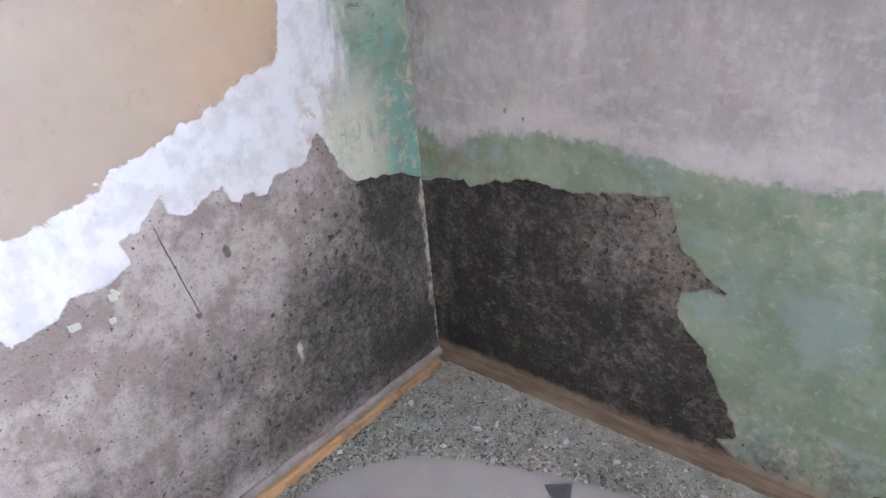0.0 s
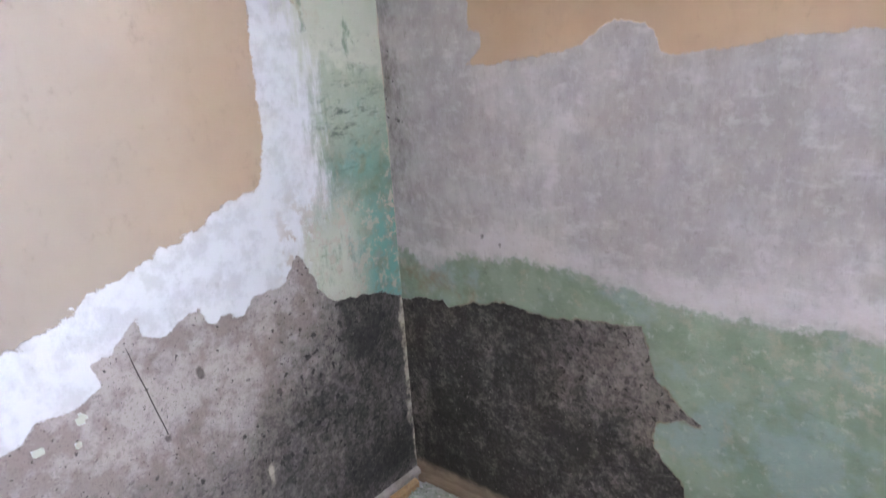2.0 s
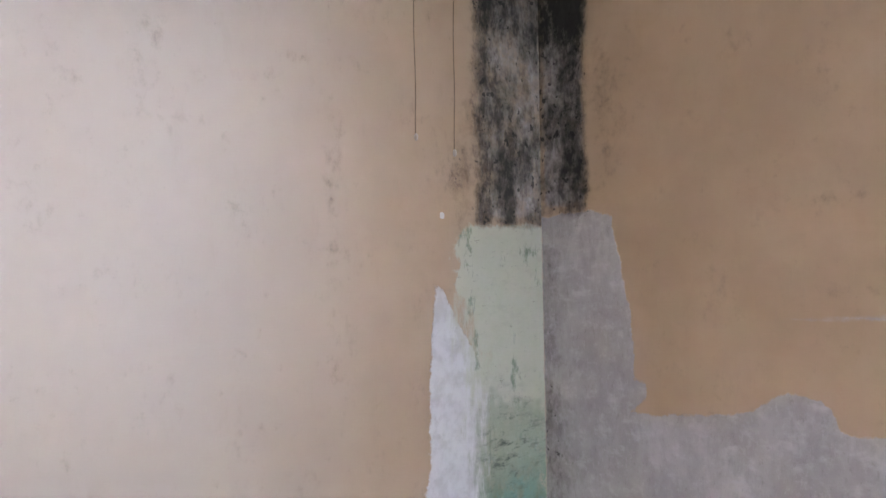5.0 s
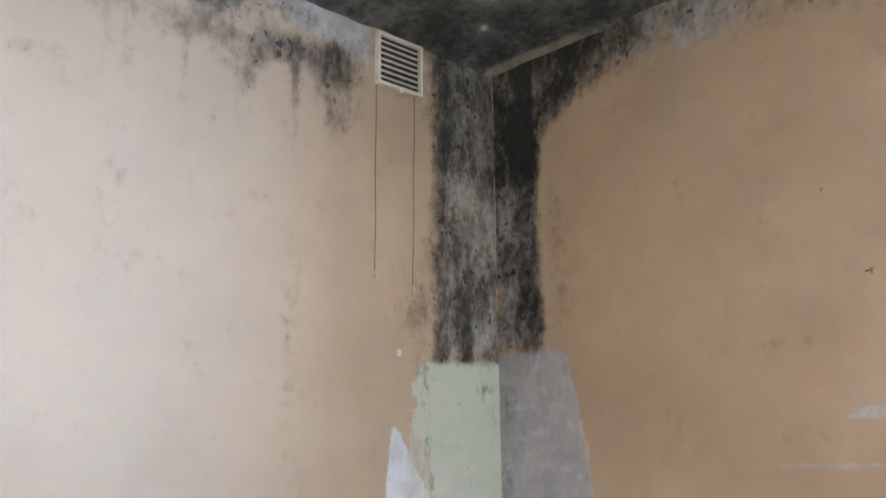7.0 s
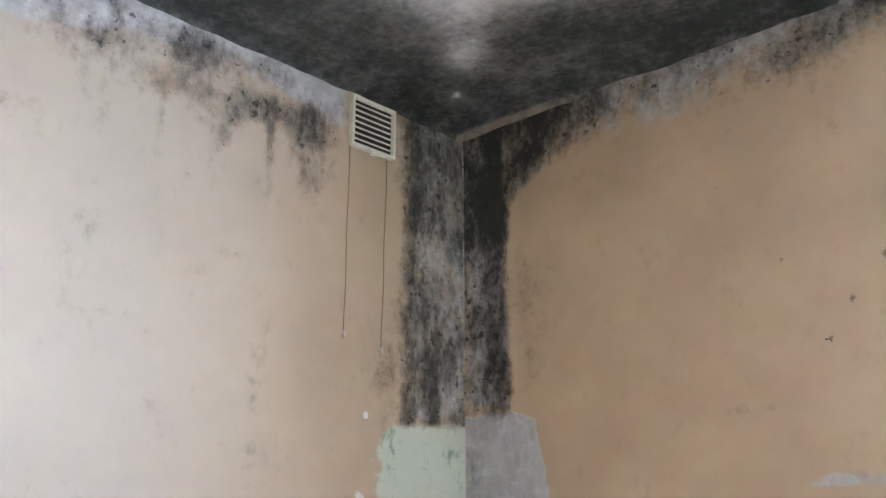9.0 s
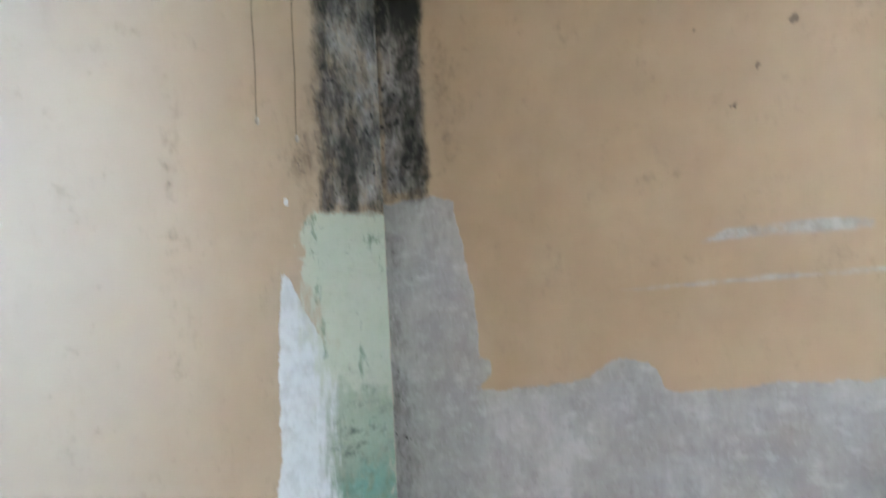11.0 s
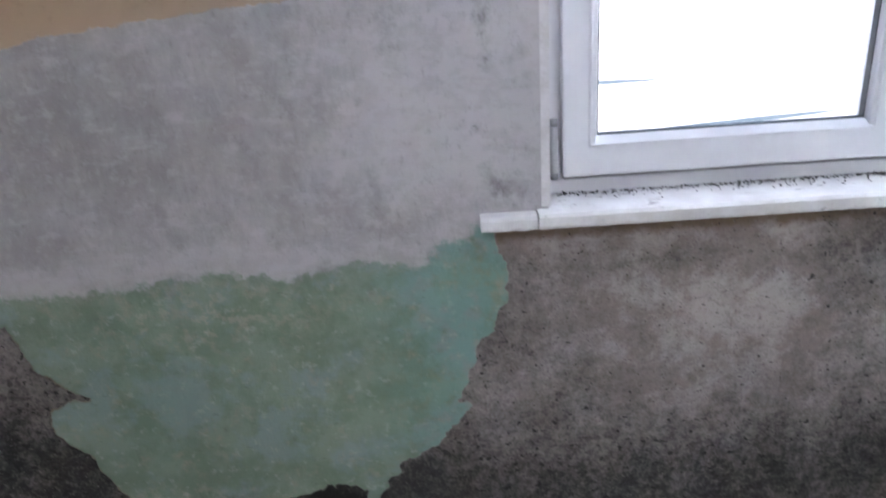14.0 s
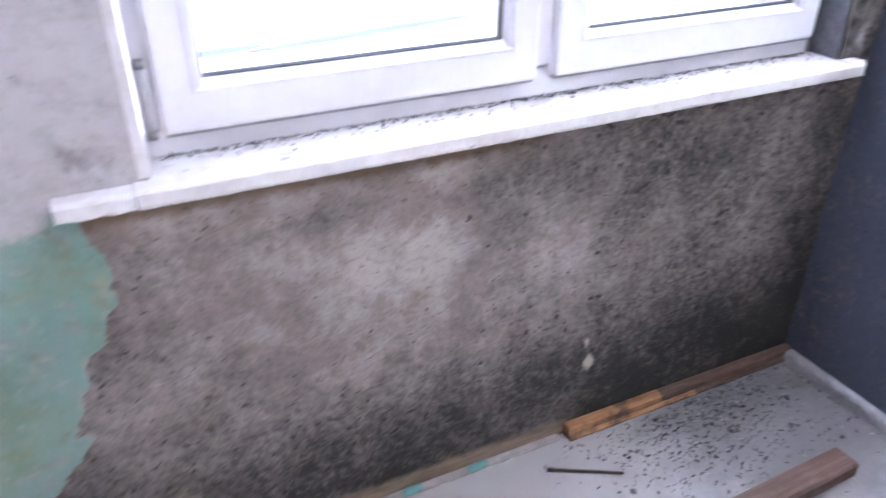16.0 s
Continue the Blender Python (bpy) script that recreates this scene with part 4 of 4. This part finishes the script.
for v in ledge_end.data.vertices:
    v.co = Vector((XR + v.co.y, v.co.x, v.co.z))
tagged(ledge_end, "dirty grey plaster edge along the mouldy wall", "trim", kind="structure")

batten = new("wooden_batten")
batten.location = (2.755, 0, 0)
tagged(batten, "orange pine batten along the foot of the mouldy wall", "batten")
# the batten is orange at its left and dark brown towards the corner
part("orange_strip", board(0, .30, -.030, -.004, .015, .041, .002, 31), mat_batten, batten, "bright orange sawn pine")
part("dark_strip", board(.302, .785, -.029, -.004, .015, .040, .003, 32), mat_plank, batten, "dark brown timber")
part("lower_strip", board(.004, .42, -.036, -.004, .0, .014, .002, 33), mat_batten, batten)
part("lower_strip", board(.422, .785, -.035, -.004, .0, .014, .003, 34), mat_plank, batten, "dark brown timber")

plank = part("loose_plank", board(-.52, .52, -.032, .032, 0, .040, .0025, 41), mat_plank)
plank.matrix_world = pose(2.80, -.412, .0, 0, 0, 1.5)
tagged(plank, "old brown timber length lying on the dusty floor", "plank")

rod = part("iron_rod", tube([(2.65, -.095, .0062), (2.66, -.100, .0060), (2.70, -.122, .0055), (2.76, -.154, .0052), (2.813, -.183, .0045)], .0052, 8, .75), mat_iron)
tagged(rod, "thin dark iron rod lying on the floor", "rod")

scraper = new("scraper")
scraper.matrix_world = pose(.615, -.285, .0035, 0, 0, -50)
tagged(scraper, "flat steel scraper lying in the dust", "scraper")
bm = box(-.06, .02, -.035, .035, 0, .002)
for v in bm.verts:
    if v.co.x > 0:
        v.co.y *= .35
part("blade", bm, mat_metal, scraper, "dull grey steel blade")
part("handle", tube([(.02, 0, .009), (.05, 0, .013), (.09, 0, .014), (.12, 0, .012)], .009, 10, .9), mat_iron, scraper, "worn dark handle")


# ---- dust and flakes ----
REACH = [(0, .66), (.07, .62), (.12, .45), (.22, .34), (.36, .27), (.50, .215), (.70, .165), (1.0, .12), (1.4, .085), (1.8, .05)]


def reach(x):
    r = np.array(REACH)
    return float(np.interp(x, r[:, 0], r[:, 1]))


def drift(name, x0, x1, far, height, material, label, size=.012):
    """A low drift of dust against the wall, highest at the wall."""
    bm_ = bmesh.new()
    nx, ny = int((x1 - x0) / size), 22
    grid = []
    for i in range(nx + 1):
        x = x0 + (x1 - x0) * i / nx
        f = far(x) * (1 + .10 * noise.noise((x * 14, 2, 0)) + .06 * noise.noise((x * 45, 2, 0)))
        col = []
        for j in range(ny + 1):
            y = -f * j / ny
            h = height * (1 - j / ny) ** .7 * (1 + .5 * noise.noise((x * 22, y * 22, 1)) + .35 * noise.noise((x * 70, y * 70, 4)))
            col.append(bm_.verts.new((x, y - .004, max(h, 0) + (.0012 if j < ny else -.002))))
        grid.append(col)
    for a, b in zip(grid, grid[1:]):
        for j in range(ny):
            bm_.faces.new((a[j], a[j + 1], b[j + 1], b[j]))
    bmesh.ops.recalc_face_normals(bm_, faces=bm_.faces)
    ob_ = part(name, bm_, material)
    return tagged(ob_, label, "dust", kind="stuff")


drift("dust_drift", .036, 1.75, reach, .012, mat_dust_pale, "low drift of grey dust and scrapings along the wall")


def flakes(name, count, spot, sizes, material, label, lift=.006):
    """Loose curled flakes of paint and plaster."""
    rnd = random.Random(count)
    vs, fs = [], []
    for _ in range(count):
        x, y, z = spot(rnd)
        r = rnd.uniform(*sizes) * (1.8 if rnd.random() < .05 else 1)
        m = pose(x, y, z + rnd.random() * lift, rnd.gauss(0, 32), rnd.gauss(0, 32), rnd.uniform(0, 360))
        n_ = rnd.choice((3, 4, 4, 5))
        th = rnd.uniform(.0006, .0016)
        lng = rnd.uniform(.16, .75)
        ring_ = [(r * math.cos(a) * rnd.uniform(.6, 1.1), r * lng * math.sin(a) * rnd.uniform(.6, 1.1)) for a in (2 * math.pi * i / n_ for i in range(n_))]
        k = len(vs)
        vs += [tuple(m @ Vector((a, b, th + .25 * a * a / r))) for a, b in ring_] + [tuple(m @ Vector((a, b, .25 * a * a / r))) for a, b in ring_]
        fs += [tuple(range(k, k + n_)), tuple(range(k + 2 * n_ - 1, k + n_ - 1, -1))]
        fs += [(k + i, k + n_ + i, k + n_ + (i + 1) % n_, k + (i + 1) % n_) for i in range(n_)]
    me = bpy.data.meshes.new(name)
    me.from_pydata(vs, [], fs)
    me.materials.append(material)
    return tagged(new(name, me), label, "flakes", kind="stuff")


def corner_spot(rnd):
    while True:
        x = rnd.random() ** 1.5 * 1.7 + .035
        y = rnd.random() ** .8 * reach(x) * 1.06 + .01
        if rnd.random() < .35 + .65 * (1 - x / 1.9):
            return x, -y, .003 + .008 * max(0, 1 - y / max(reach(x), .01))


flakes("paint_flakes", 7500, corner_spot, (.0018, .0085), mat_chips, "grey-green paint flakes and plaster crumbs swept into the corner")
flakes("large_flakes", 420, corner_spot, (.006, .013), mat_chips, "larger curled flakes of grey and green paint in the scrapings", .008)
flakes("black_flakes", 1500, lambda r: (min(3.5, r.gauss(3.15, .19)), -abs(r.gauss(.08, .13)) - .045, .0015), (.0014, .0075), mat_chips_dark,
       "dark flakes and crumbs scattered on the floor under the window", .002)
flakes("floor_crumbs", 160, lambda r: (r.uniform(.2, 3.3), -r.random() ** 2 * 1.6 - .05, .001), (.0015, .004), mat_chips, "a few crumbs on the screed", .001)

flakes("sill_dirt", 900, lambda r: (r.uniform(1.93, 3.42), .081 - abs(r.gauss(0, .010)) - (.045 * r.random() if r.random() < .16 else 0), .8985), (.0014, .0058), mat_chips_dark,
       "dark crumbs and dirt along the back of the sill", .0015)
chip_kinds = []
for k in range(3):
    bm = bmesh.new()
    ring_a = [(.011 * math.cos(a) * (1 + .3 * math.sin(a * 2 + k)), .008 * math.sin(a) * (1 + .25 * math.cos(a * 3 + k))) for a in (2 * math.pi * i / 6 for i in range(6))]
    low_ = [bm.verts.new((x, y, 0)) for x, y in ring_a]
    top_ = [bm.verts.new((x * .8, y * .8, .004 + .003 * (i % 2))) for i, (x, y) in enumerate(ring_a)]
    bm.faces.new(low_[::-1])
    bm.faces.new(top_)
    for i in range(6):
        bm.faces.new((low_[i], low_[(i + 1) % 6], top_[(i + 1) % 6], top_[i]))
    me = bpy.data.meshes.new("plaster_chip")
    bm.to_mesh(me)
    bm.free()
    me.materials.append(mat_bead)
    chip_kinds.append(me)
for k, (x, y, z, a) in enumerate(((.045, -.37, .004, 20), (.042, -.63, .002, 70), (.075, -.22, .012, 140), (.30, -.20, .012, 10), (.26, -.30, .006, 200),
                                  (.52, -.11, .012, 90), (.66, -.10, .010, 30), (.88, -.09, .008, 160), (1.915, -.045, .001, 50))):
    chip = new("plaster_chip", chip_kinds[k % 3])
    chip.matrix_world = pose(x, y, z, 0, 0, a) @ Matrix.Scale(.8 + .12 * (k % 4), 4)
    tagged(chip, "white angular plaster chip lying in the dust", "chip", "plaster chips on the floor")

for k, (x, y, z, a, long_) in enumerate(((.085, -.085, .016, 35, .07), (.155, -.165, .013, -28, .05), (.62, -.045, .012, 12, .11))):
    bm = tube([(0, 0, 0), (long_ * .4, .002, .003), (long_ * .75, -.001, .002), (long_, .001, .0)], .0028, 5, .4)
    splinter = part("wood_splinter", bm, mat_wood)
    splinter.matrix_world = pose(x, y, z, 0, 4, a)
    tagged(splinter, "thin pale wood splinter lying in the scrapings", "splinter", "splinters in the scrapings")

for x, long_ in ((2.30, .045), (2.47, .05), (1.40, .11)):
    fleck = part("paint_scrap", board(0, long_, -.012, .0, .0, .016, .004, x, .006), two_tone("turquoise_paint", (0.11, 0.27, 0.27), (0.16, 0.32, 0.31), 30, 120))
    fleck.matrix_world = pose(x, -.016, .012)
    tagged(fleck, "scrap of old turquoise paint on the plaster edge", "paint scrap", "turquoise paint scraps")
